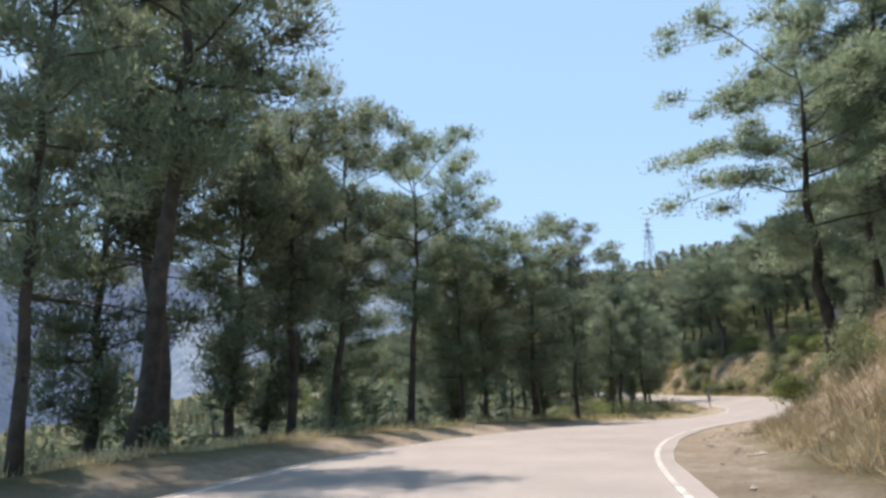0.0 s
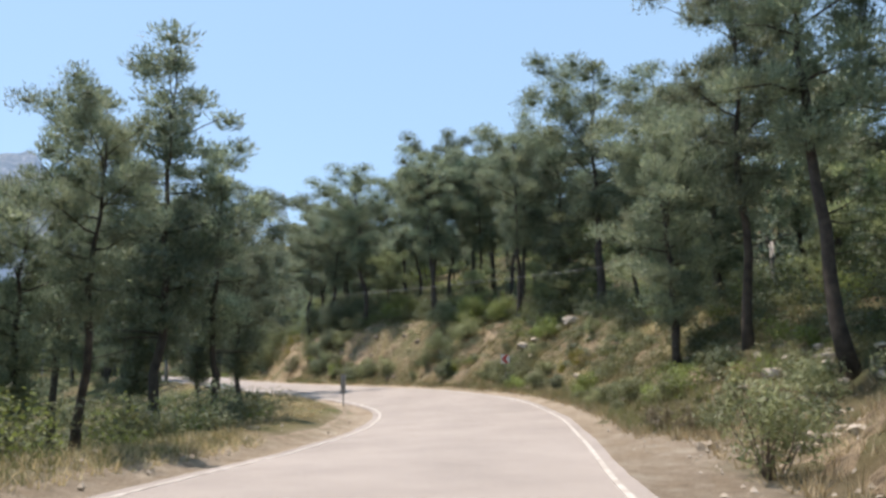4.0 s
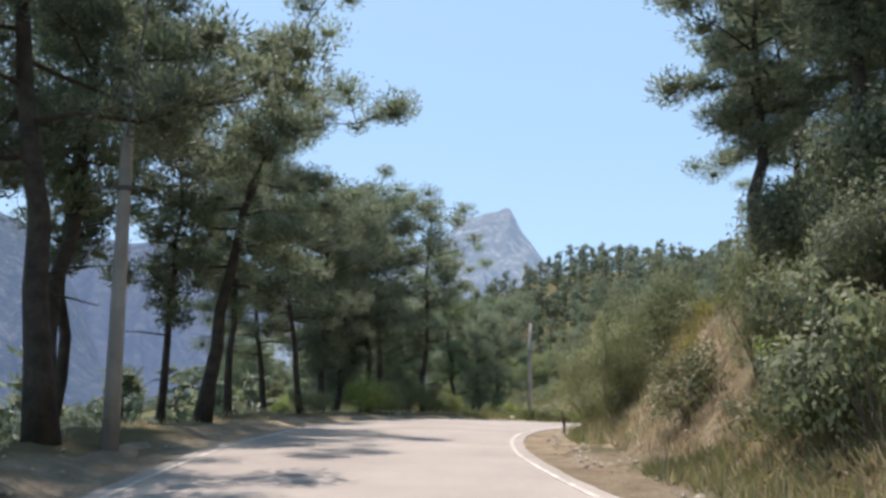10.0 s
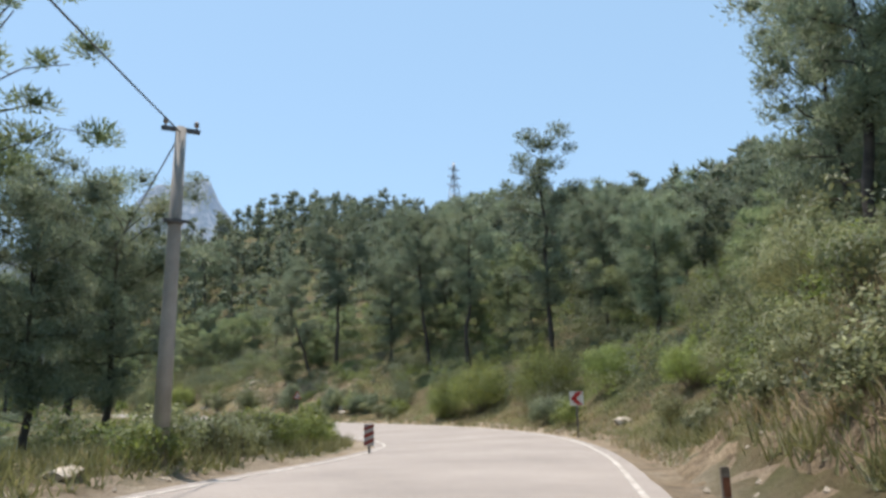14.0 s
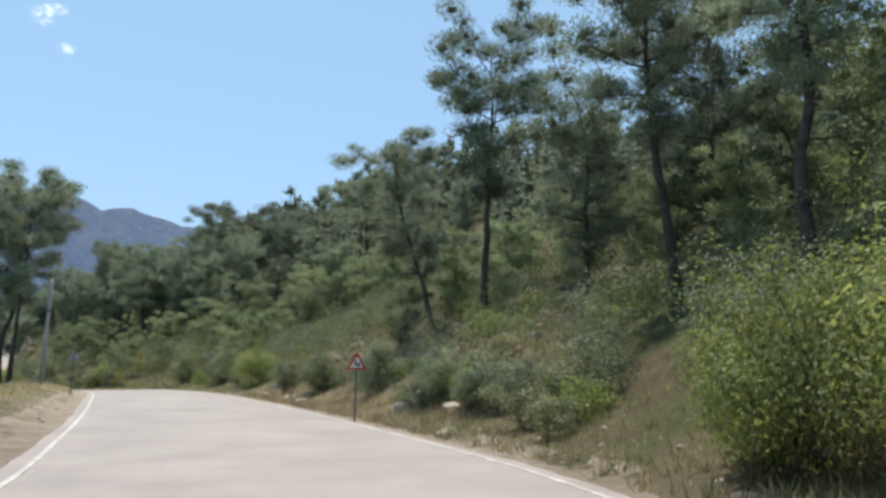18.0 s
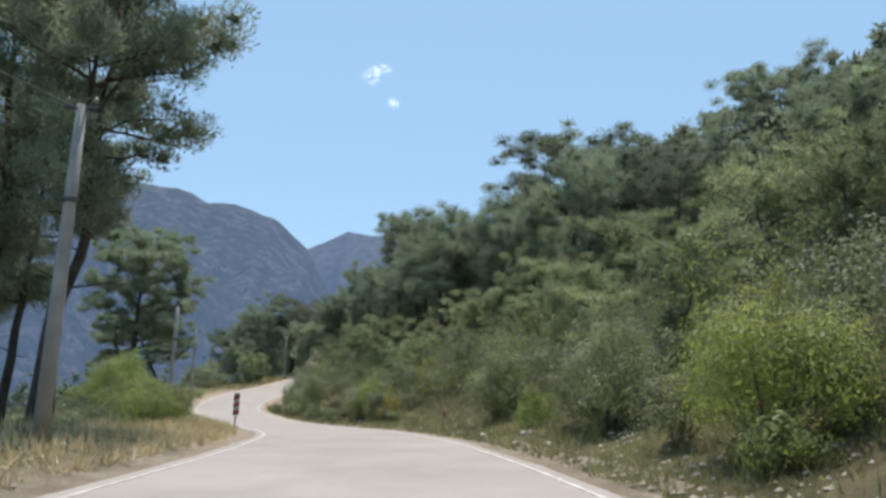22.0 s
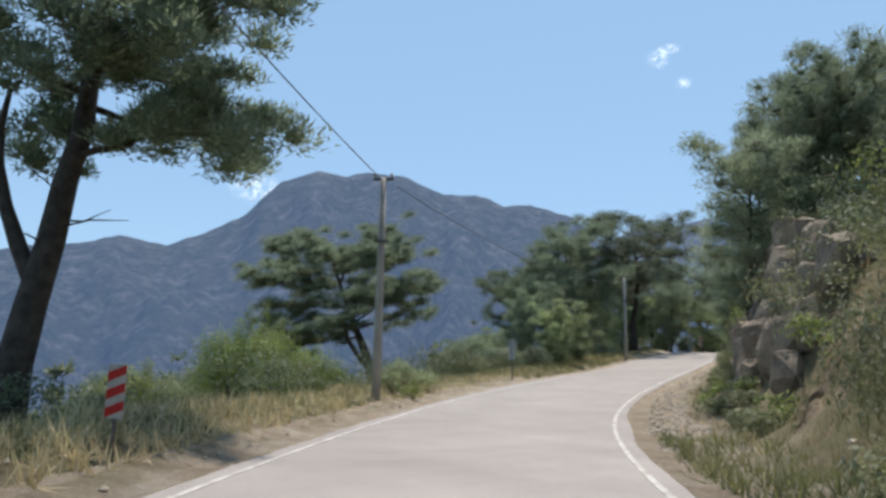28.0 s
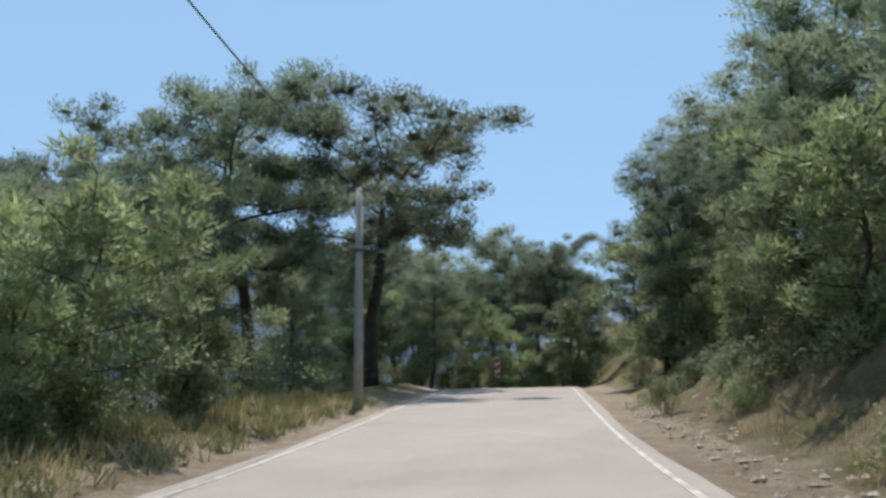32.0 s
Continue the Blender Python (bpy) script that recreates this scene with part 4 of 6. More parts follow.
# ---------------------------------------------------------------- far mountains
def massif(name, label, centre, ridge, distance, foot, material, seed, rugged=1.0, floor=-40.0, drop=0.0):
    """A mountain whose skyline, seen from the centre, has the given heights (degrees) over bearings (degrees left of north)."""
    ridge = np.array(sorted(ridge))
    bear = np.arange(ridge[0, 0], ridge[-1, 0] + 0.01, 0.2)
    rs = np.random.RandomState(seed)
    fr = np.cumsum(rs.normal(0, 1, len(bear) + 40))
    fr = np.convolve(fr - np.convolve(fr, np.ones(21) / 21, "same"), np.ones(3) / 3, "same")[20:20 + len(bear)]
    top = distance * np.tan(np.radians(np.interp(bear, ridge[:, 0], ridge[:, 1]) - drop)) + fr * 2.2 * rugged + 10
    steps = np.linspace(0, 1, 44)
    v = []
    for k, s in enumerate(steps):
        d = foot + (distance - foot) * s
        for j, (b, h) in enumerate(zip(bear, top)):
            gully = noise.fractal(Vector((b * 0.22 + s * 0.9, s * 2.2 + seed, 0.3)), 0.8, 2.1, 7) * 0.085 * rugged * math.sin(math.pi * s) ** 0.7
            spur = noise.noise(Vector((b * 0.35 + seed + s * 0.8, s * 1.6, 2.0))) * 0.10 * rugged * math.sin(math.pi * s)
            z = floor + (h - floor) * min(1.0, max(0.0, s**1.15 + gully - spur)) if s < 1 else h
            r = radians(b)
            v.append((centre[0] - math.sin(r) * d, centre[1] + math.cos(r) * d, z))
    for j, (b, h) in enumerate(zip(bear, top)):
        r = radians(b)
        v.append((centre[0] - math.sin(r) * (distance + 500), centre[1] + math.cos(r) * (distance + 500), floor))
    n = len(bear)
    f = [[k * n + j, k * n + j + 1, (k + 1) * n + j + 1, (k + 1) * n + j] for k in range(len(steps)) for j in range(n - 1)]
    tagged(new(name, mesh_of(name, v, f, material, True)), label, "mountain", kind="structure")


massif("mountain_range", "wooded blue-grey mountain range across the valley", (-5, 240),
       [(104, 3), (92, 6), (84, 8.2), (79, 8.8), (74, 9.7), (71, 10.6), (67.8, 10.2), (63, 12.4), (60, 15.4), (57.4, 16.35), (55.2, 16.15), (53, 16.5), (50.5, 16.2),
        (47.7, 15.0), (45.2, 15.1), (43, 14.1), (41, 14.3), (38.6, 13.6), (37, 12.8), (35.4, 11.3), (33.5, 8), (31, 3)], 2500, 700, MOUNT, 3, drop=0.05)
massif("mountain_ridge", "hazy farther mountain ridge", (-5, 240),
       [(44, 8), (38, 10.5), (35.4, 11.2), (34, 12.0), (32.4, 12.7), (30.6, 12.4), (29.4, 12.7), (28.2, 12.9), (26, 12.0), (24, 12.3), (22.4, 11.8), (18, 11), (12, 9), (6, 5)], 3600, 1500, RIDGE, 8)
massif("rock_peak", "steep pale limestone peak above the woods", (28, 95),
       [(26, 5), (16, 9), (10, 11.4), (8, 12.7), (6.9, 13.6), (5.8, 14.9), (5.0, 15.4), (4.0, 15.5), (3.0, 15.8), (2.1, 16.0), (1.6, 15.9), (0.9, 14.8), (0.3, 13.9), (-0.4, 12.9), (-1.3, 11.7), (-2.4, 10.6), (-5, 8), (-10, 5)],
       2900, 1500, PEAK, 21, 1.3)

# ---------------------------------------------------------------- lattice tower on the hill
tx, ty = 121.0, 426.0
tz = on_ground(tx, ty)
TH = 105.0 - tz
ob = tagged(new("power_pylon"), "grey steel lattice power pylon on the wooded hill", "pylon")
ob.matrix_basis = pose(tx, ty, tz, 0, 0, 20)


def half(h):
    return 3.2 * (1 - h / TH) ** 1.1 + 0.55 if h < TH * 0.7 else 0.95 * (1 - (h - TH * 0.7) / (TH * 0.3)) + 0.15


for sx, sy in ((1, 1), (1, -1), (-1, 1), (-1, -1)):
    hs = np.linspace(0, TH, 12)
    part("leg", tube_mesh("leg", [(sx * half(h), sy * half(h), h - (0.6 if h == 0 else 0)) for h in hs], np.full(12, 0.16), STEEL, 5), ob)
levels = np.linspace(0.02, 0.97, 10) * TH
for a, b in zip(levels, levels[1:]):
    s = Soup()
    for p, q in (((1, 1), (1, -1)), ((1, -1), (-1, -1)), ((-1, -1), (-1, 1)), ((-1, 1), (1, 1))):
        for lo, hi in ((p, q), (q, p)):
            s.tube(np.array([(lo[0] * half(a), lo[1] * half(a), a), (hi[0] * half(b), hi[1] * half(b), b)]), [0.09, 0.09], 4, False)
    part("bracing", s.mesh("bracing", STEEL), ob)
for h, w in ((0.72, 4.0), (0.82, 3.6), (0.92, 3.0)):
    s = Soup()
    for y in (-0.5, 0.5):
        s.tube(np.array([(-w, 0, TH * h), (0, y, TH * h - 0.6), (w, 0, TH * h)]), [0.1, 0.13, 0.1], 4)
    s.tube(np.array([(-w, 0, TH * h), (0, 0, TH * h + 1.2), (w, 0, TH * h)]), [0.09, 0.1, 0.09], 4)
    part("cross_arm", s.mesh("cross_arm", STEEL), ob)

# ---------------------------------------------------------------- two scraps of cloud
CLOUD = Mat("cloud")
CLOUD.b.inputs["Base Color"].default_value = (0.9, 0.92, 0.95, 1)
CLOUD.rough(1.0, 0.0)
# Emission put in for the sunlight scattered in the cloud.
CLOUD.b.inputs["Emission Color"].default_value = (0.85, 0.93, 1, 1)
CLOUD.b.inputs["Emission Strength"].default_value = 0.62
tr_ = CLOUD.t.nodes.new("ShaderNodeBsdfTransparent")
ms_ = CLOUD.t.nodes.new("ShaderNodeMixShader")
fade_ = CLOUD.t.nodes.new("ShaderNodeTexGradient")
fade_.gradient_type = "SPHERICAL"
CLOUD.link(CLOUD.coord.outputs["Object"], fade_.inputs["Vector"])
puff_ = CLOUD.mix(1.0, CLOUD.ramp(fade_.outputs["Fac"], (0.0, 0.0), (0.6, 1.0)), CLOUD.ramp(CLOUD.noise(0.035, 6, 0.7), (0.42, 0.0), (0.68, 0.9)), "MULTIPLY")
CLOUD.link(puff_, ms_.inputs[0])
CLOUD.link(tr_.outputs[0], ms_.inputs[1])
CLOUD.link(CLOUD.b.outputs[0], ms_.inputs[2])
CLOUD.link(ms_.outputs[0], CLOUD.out.inputs["Surface"])
for b, e, size, wide in ((31.2, 24.4, 78, 0.85), (30.4, 25.0, 46, 1.5), (29.4, 22.6, 48, 1.0), (61.8, 14.9, 110, 1.5)):
    me = mesh_of("cloud", [(math.cos(k * 0.3927), 0, math.sin(k * 0.3927)) for k in range(16)], [list(range(16))], CLOUD.m)
    r, d = radians(b), 4000.0
    cl = tagged(new("cloud", me), "small white wisp of cloud in clear sky", "cloud", kind="structure")
    cl.matrix_basis = pose(-math.sin(r) * d, 240 + math.cos(r) * d, d * math.tan(radians(e)), 0, 0, b) @ Matrix.Diagonal((size * wide, size * 0.4, size * 0.8, 1))
    cl.visible_shadow = False

# ---------------------------------------------------------------- poles and cable
POLE_SHAFT = tube_mesh("pole_shaft", [(0, 0, -0.5), (0, 0, 2.5), (0, 0, 5.0), (0, 0, 7.5)], [0.165, 0.148, 0.128, 0.105], CONCRETE, 12)
POLE_ARM = box_mesh("pole_arm", 0.75, 0.08, 0.09, STEEL_DARK, 0.01)
POLE_LOW = box_mesh("pole_bracket", 0.5, 0.07, 0.06, STEEL_DARK, 0.01)
POLE_PIN = tube_mesh("insulator", [(0, 0, 0), (0, 0, 0.05), (0, 0, 0.06), (0, 0, 0.13), (0, 0, 0.17)], [0.02, 0.02, 0.05, 0.05, 0.025], CERAMIC, 8)
POLE_BAND = tube_mesh("band", [(0, 0, -0.05), (0, 0, 0.05)], [0.15, 0.15], STEEL_DARK, 12)
TOPS = []


def pole(x, y, height, lean=0.0, along=0.0):
    z = on_ground(x, y)
    k = height / 7.5
    ob = tagged(new("utility_pole"), "grey round concrete utility pole with a short cross arm", "utility pole", "utility poles")
    ob.matrix_basis = pose(x, y, z, 0, lean, along)
    part("shaft", POLE_SHAFT, ob, m=Matrix.Diagonal((1, 1, k, 1)))
    part("cross_arm", POLE_ARM, ob, "dark steel cross arm", pose(0, 0, height - 0.05))
    for o in (-0.3, 0.3):
        part("insulator", POLE_PIN, ob, "brown ceramic insulator", pose(o, 0, height))
    part("bracket", POLE_LOW, ob, "steel bracket", pose(0, -0.14, height * 0.7))
    part("band", POLE_BAND, ob, m=pose(0, 0, height * 0.7))
    TOPS.append(Vector((x + math.sin(radians(lean)) * height, y, z + height - 0.12)))


for row in ((20.9, 104.2, 7.5, -3.0, 20), (28.8, 143.4, 6.6, 1.0, 10), (11.9, 214.7, 7.1, 0.0, 25), (-12.4, 242.9, 7.3, 0.0, 45), (-37.6, 271.9, 7.9, 0.0, 40), (-54.6, 312.0, 7.2, 0.0, 25)):
    pole(*row)
pole(45.2, 63.4, 8.96 - on_ground(45.2, 63.4))
TOPS.insert(0, TOPS.pop())
TOPS[1].z -= 1.0


def cable(a, b, sag, name="overhead_cable"):
    w = np.linspace(0, 1, 17)[:, None]
    line = np.array(a) + (np.array(b) - np.array(a)) * w
    line[:, 2] -= (4 * sag * w * (1 - w))[:, 0]
    s = Soup()
    s.tube(line, np.full(17, 0.017), 6)
    tagged(new(name, s.mesh(name, WIRE, True)), "dark twisted overhead cable between the poles", "cable", "overhead cables")


for a, b in zip(TOPS, TOPS[1:-1]):
    cable(a, b, 0.012 * (b - a).length)
cable(TOPS[-2] + Vector((0.52, 0.2, -0.25)), TOPS[-1] + Vector((0.28, 0.12, -0.25)), 1.2)


# ---------------------------------------------------------------- signs and posts
def facing(run):
    """The turn, in degrees, of a sign that faces those who come along the road."""
    i = int(np.argmin(np.abs(RUN - run)))
    return math.degrees(math.atan2(-TAN[i, 0], TAN[i, 1]))


def run_of(x, y):
    return float(ground(x, y)[3][0])


def flat(name, pts, y, thick, material):
    """A flat plate from an outline in the x-z plane."""
    n = len(pts)
    v = [(p[0], y, p[1]) for p in pts] + [(p[0], y + thick, p[1]) for p in pts]
    f = [list(range(n)), [2 * n - 1 - j for j in range(n)]] + [[j, n + j, n + (j + 1) % n, (j + 1) % n] for j in range(n)]
    return mesh_of(name, v, f, material)


SIGN_POST = tube_mesh("sign_post", [(0, 0, -0.3), (0, 0, 1.0)], [0.032, 0.032], STEEL_DARK, 8)


def chevron(x, y, centre, turn=0.0):
    z = on_ground(x, y)
    h = centre - z
    ob = tagged(new("chevron_sign"), "square white bend sign with a red chevron on a steel post", "road sign", "bend signs")
    ob.matrix_basis = pose(x, y, z, 0, 0, facing(run_of(x, y)) + turn)
    part("post", SIGN_POST, ob, m=Matrix.Diagonal((1, 1, h + 0.3, 1)))
    s = 0.26
    plate = part("plate", flat("plate", [(-s, -s), (s, -s), (s, s), (-s, s)], -0.05, 0.012, WHITE), ob, "white square plate", pose(0, 0, h))
    t = 0.14
    part("chevron", flat("chevron", [(-0.22, 0), (0.01, -0.24), (0.01 + t + 0.07, -0.24), (-0.22 + t + 0.07, 0), (0.01 + t + 0.07, 0.24), (0.01, 0.24)], -0.056, 0.004, RED), plate, "red chevron pointing to the bend")
    for o in (-0.15, 0.15):
        part("bolt", tube_mesh("bolt", [(o, -0.052, 0.245), (o, -0.06, 0.245)], [0.012, 0.012], STEEL, 6), plate)


chevron(35.7, 74.9, 3.3, -12)
chevron(42.6, 154.5, 4.68, -5)


def marker(x, y, back=False, tall=1.1, foot=0.75, red=RED_DARK):
    """A narrow striped panel that marks the inside of a bend."""
    z = on_ground(x, y)
    ob = tagged(new("hazard_marker"), "grey back of a narrow hazard panel on a post" if back else "narrow red and white striped hazard panel on a dark post", "road marker", "hazard markers")
    ob.matrix_basis = pose(x, y, z, 0, 0, facing(run_of(x, y)) + (180 if back else 0))
    part("post", SIGN_POST, ob, m=Matrix.Diagonal((1.1, 1.1, foot + tall, 1)))
    w = 0.14
    panel = part("panel", flat("panel", [(-w, foot), (w, foot), (w, foot + tall), (-w, foot + tall)], -0.05, 0.012, STEEL if back else SIGN_DULL), ob, "dull grey sheet metal panel")
    n = 3
    for k in range(n):
        a, q = foot + tall * k / n, tall / n * 0.52
        lift = 0.12
        hi = foot + tall - 0.006
        part("stripe", flat("stripe", [(-w + 0.004, a + 0.01), (w - 0.004, min(a + lift, hi)), (w - 0.004, min(a + lift + q, hi)), (-w + 0.004, a + 0.01 + q)], -0.056, 0.004, red), panel, "red stripe")


for x, y, back in ((26.5, 77.2, True), (0.3, 234.4, False), (-57.0, 329.0, False)):
    marker(x, y, back)
marker(33.9, 149.8, tall=0.6, foot=0.4)
marker(-27.6, 259.6, tall=0.75, foot=0.6, red=RED)


def warning(x, y, back=False):
    z = on_ground(x, y)
    label = "grey back of a triangular road sign on a post" if back else "red bordered triangular winding road warning sign"
    ob = tagged(new("warning_sign"), label, "road sign")
    ob.matrix_basis = pose(x, y, z, 0, 0, facing(run_of(x, y)) + (180 if back else -4))
    part("post", SIGN_POST, ob, m=Matrix.Diagonal((1, 1, 2.55, 1)))

    def tri(r):
        return [(-0.87 * r, -0.5 * r), (0.87 * r, -0.5 * r), (0.14 * r, 0.87 * r), (-0.14 * r, 0.87 * r)]

    plate = part("plate", flat("plate", tri(0.4), -0.05, 0.012, STEEL if back else RED), ob, "triangular plate", pose(0, 0, 2.15))
    part("face", flat("face", tri(0.27), -0.056, 0.004, WHITE), plate, "white inner triangle")
    part("symbol", flat("symbol", [(0.8 * a, 0.8 * b) for a, b in [(0.06, -0.15), (0.12, -0.15), (0.125, 0.05), (0.0, 0.0), (-0.03, 0.17), (-0.10, 0.17), (-0.07, -0.09), (0.06, -0.05)]], -0.062, 0.004, BLACK), plate, "black bent arrow")


warning(35.6, 191.7)
warning(17.2, 208.2, True)


def delineator(x, y, tall=0.95, dark=False):
    z = on_ground(x, y)
    ob = tagged(new("roadside_post"), "weathered brown wooden roadside post" if dark else "dull white delineator post with a red reflector", "roadside post", "roadside posts")
    ob.matrix_basis = pose(x, y, z, 0, 0, facing(run_of(x, y)))
    part("shaft", box_mesh("shaft", 0.10, 0.08, tall + 0.3, WOOD_GREY if dark else SIGN_DULL, 0.012), ob, m=pose(0, 0, tall / 2 - 0.15))
    part("reflector", box_mesh("reflector", 0.075, 0.012, 0.22, RUST if dark else RED, 0.004), ob, "red reflector strip", pose(0, -0.056, tall - 0.22))


for x, y, dark in ((34.2, 88.8, True), (11.8, 233.9, False), (30.2, 119.5, True), (35.5, 135.8, True), (30.5, 204.8, False), (-14.4, 258.5, True)):
    delineator(x, y, 0.68, dark)

# a tall board seen from behind
bx, by = -45.7, 287.7
ob = tagged(new("sign_board"), "tall narrow grey metal board on a post, seen from behind", "road sign")
ob.matrix_basis = pose(bx, by, on_ground(bx, by), 0, 0, facing(run_of(bx, by)))
part("post", SIGN_POST, ob, m=Matrix.Diagonal((1.3, 1.3, 1.9, 1)))
part("panel", box_mesh("panel", 0.34, 0.02, 1.15, STEEL, 0.004), ob, "grey back of a sheet metal panel", pose(0, -0.05, 1.7))
for dx in (-0.13, 0.13):
    part("channel", box_mesh("channel", 0.09, 0.05, 1.15, STEEL, 0.006), ob, "pale folded steel edge", pose(dx, -0.09, 1.7))
for dz in (1.35, 2.05):
    part("rail", box_mesh("rail", 0.28, 0.03, 0.04, STEEL_DARK, 0.004), ob, "fixing rail", pose(0, -0.02, dz))
# a small board nailed to a trunk
ob = tagged(new("notice_board"), "small white board fixed to a pine trunk", "sign")
ob.matrix_basis = pose(13.45, 26.1, 4.2, 0, 0, -10)
part("panel", box_mesh("panel", 0.5, 0.02, 0.32, WHITE, 0.004), ob)
part("batten", box_mesh("batten", 0.06, 0.5, 0.3, WOOD_GREY, 0.004), ob, "wooden batten", pose(0, 0.22, -0.02))

# ---------------------------------------------------------------- woods on the slopes
rs = np.random.RandomState(77)
spots, DEEP = [], []
made = 0
for k in range(5200):
    run, u = rs.uniform(-25, 385), rs.uniform(7, 52)
    i = int(np.argmin(np.abs(RUN - run)))
    x, y = beside(run, LINE[i, 4] + u)
    spots.append((x, y))
sx = np.array(spots)
gz_, gu_, gs_, gr_ = ground(sx[:, 0], sx[:, 1])
for (x, y), u, s, run in zip(spots, gu_, gs_, gr_):
    keep = np.interp(run, [0, 45, 52, 66, 75, 100, 125, 140, 160, 200, 214, 240, 258, 278, 300, 380], [8, 8, 13, 12, 12, 11, 14, 13, 11, 13, 28, 28, 26, 22, 9, 8])
    if s < 0.5 or u < keep or made >= 340 or (68 < run < 106 and u > 17) or (92 < run < 118 and u > 12):
        continue
    if any((x - a) ** 2 + (y - b) ** 2 < 22 for a, b in TREES):
        continue
    tall, which = rs.uniform(*((6.5, 9.5) if 118 < run < 215 else (8, 12))), rs.randint(4)
    made += 1
    if u < 26 or made < 60:
        pine(round(x, 1), round(y, 1), tall, "hill", which, group="hillside pines", wide=1.2)
    else:
        TREES.append((x, y))
        DEEP.append((x, y, on_ground(x, y)))


# young pines among the scrub
rs = np.random.RandomState(41)
made = 0
for k in range(900):
    pick = rs.rand()
    run, u = (rs.uniform(230, 292), rs.uniform(6, 18)) if pick < 0.5 else (rs.uniform(132, 215), rs.uniform(7, 24)) if pick < 0.9 else (rs.uniform(60, 108), rs.uniform(9, 16))
    i = int(np.argmin(np.abs(RUN - run)))
    x, y = beside(run, LINE[i, 4] + u)
    if made < 90 and not any((x - a) ** 2 + (y - b) ** 2 < 7 for a, b in TREES) and ground(x, y)[1][0] > 4:
        pine(round(x, 1), round(y, 1), rs.uniform(2.4, 4.6) + 0.08 * u, "young", rs.randint(2), group="young pines on the slope", wide=rs.uniform(1.0, 1.35))
        made += 1


def far_trees(name, places, label, seed):
    """Many small distant pines in one mesh of trunks and needle puffs."""
    rs = np.random.RandomState(seed)
    crown, wood = Soup(), Soup()
    for x, y, z in places:
        h = rs.uniform(6, 9.5)
        wood.tube(np.array([(x, y, z - 0.4), (x + rs.normal(0, 0.2), y, z + h * 0.9)]), [0.15, 0.04], 4, False)
        lo, wide = rs.uniform(0.03, 0.16), rs.uniform(2.1, 3.3)
        n = 24
        g = rs.uniform(0, 1, n)
        r = wide * (1.05 - g) ** 0.6 * rs.uniform(0.2, 1.0, n)
        az = rs.uniform(0, 6.28, n)
        c = np.stack([x + r * np.cos(az), y + r * np.sin(az), z + h * (lo + (1 - lo) * g)], 1)
        m = 11
        d = rs.normal(size=(n * m, 3))
        d /= np.linalg.norm(d, axis=1)[:, None]
        base = np.repeat(c, m, 0) + d * rs.uniform(0.1, 0.75, (n * m, 1)) * np.array([1, 1, 0.6])
        crown.blades(base, d + np.array([0, 0, 0.7]), rs.uniform(0.5, 0.9, n * m), rs.uniform(0.2, 0.36, n * m), rs)
        crown.cores(c, np.full(n, 0.45), rs, True)
    ob = tagged(new(name), label, "woods", kind="stuff")
    part("trunks", wood.mesh(name + "_trunks", BARK), ob)
    part("crowns", crown.mesh(name + "_crowns", NEEDLE), ob)


rs = np.random.RandomState(78)
px, py = rs.uniform(-60, 230, 26000), rs.uniform(-10, 520, 26000)
fz, fu, fs, fr = ground(px, py)
grid, places = set(), []
for x, y, z, u, s in zip(px, py, fz, fu, fs):
    cell = (int(x // 6), int(y // 6))
    if s > 0.6 and 44 < u < 260 and cell not in grid and rs.rand() < (0.9 if u < 130 else 0.75):
        if (x - 121) ** 2 + (y - 426) ** 2 < 60:
            continue
        grid.add(cell)
        places.append((x, y, z))
places = DEEP + places[:2900]
far_trees("hillside_woods", places, "dense pine woods covering the hillside", 5)
px, py = rs.uniform(-170, 30, 9000), rs.uniform(-20, 420, 9000)
fz, fu, fs, fr = ground(px, py)
grid, places = set(), []
for x, y, z, u, s, r in zip(px, py, fz, fu, fs, fr):
    cell = (int(x // 7), int(y // 7))
    thin = 0.5 if r < 150 else 0.35
    low = 16 if r < 150 else 30
    if s < -0.6 and low < u < 120 and cell not in grid and rs.rand() < thin:
        grid.add(cell)
        places.append((x, y, z - (0 if r < 150 else 1.5)))
far_trees("valley_woods", places[:420], "pine woods falling away into the valley", 6)

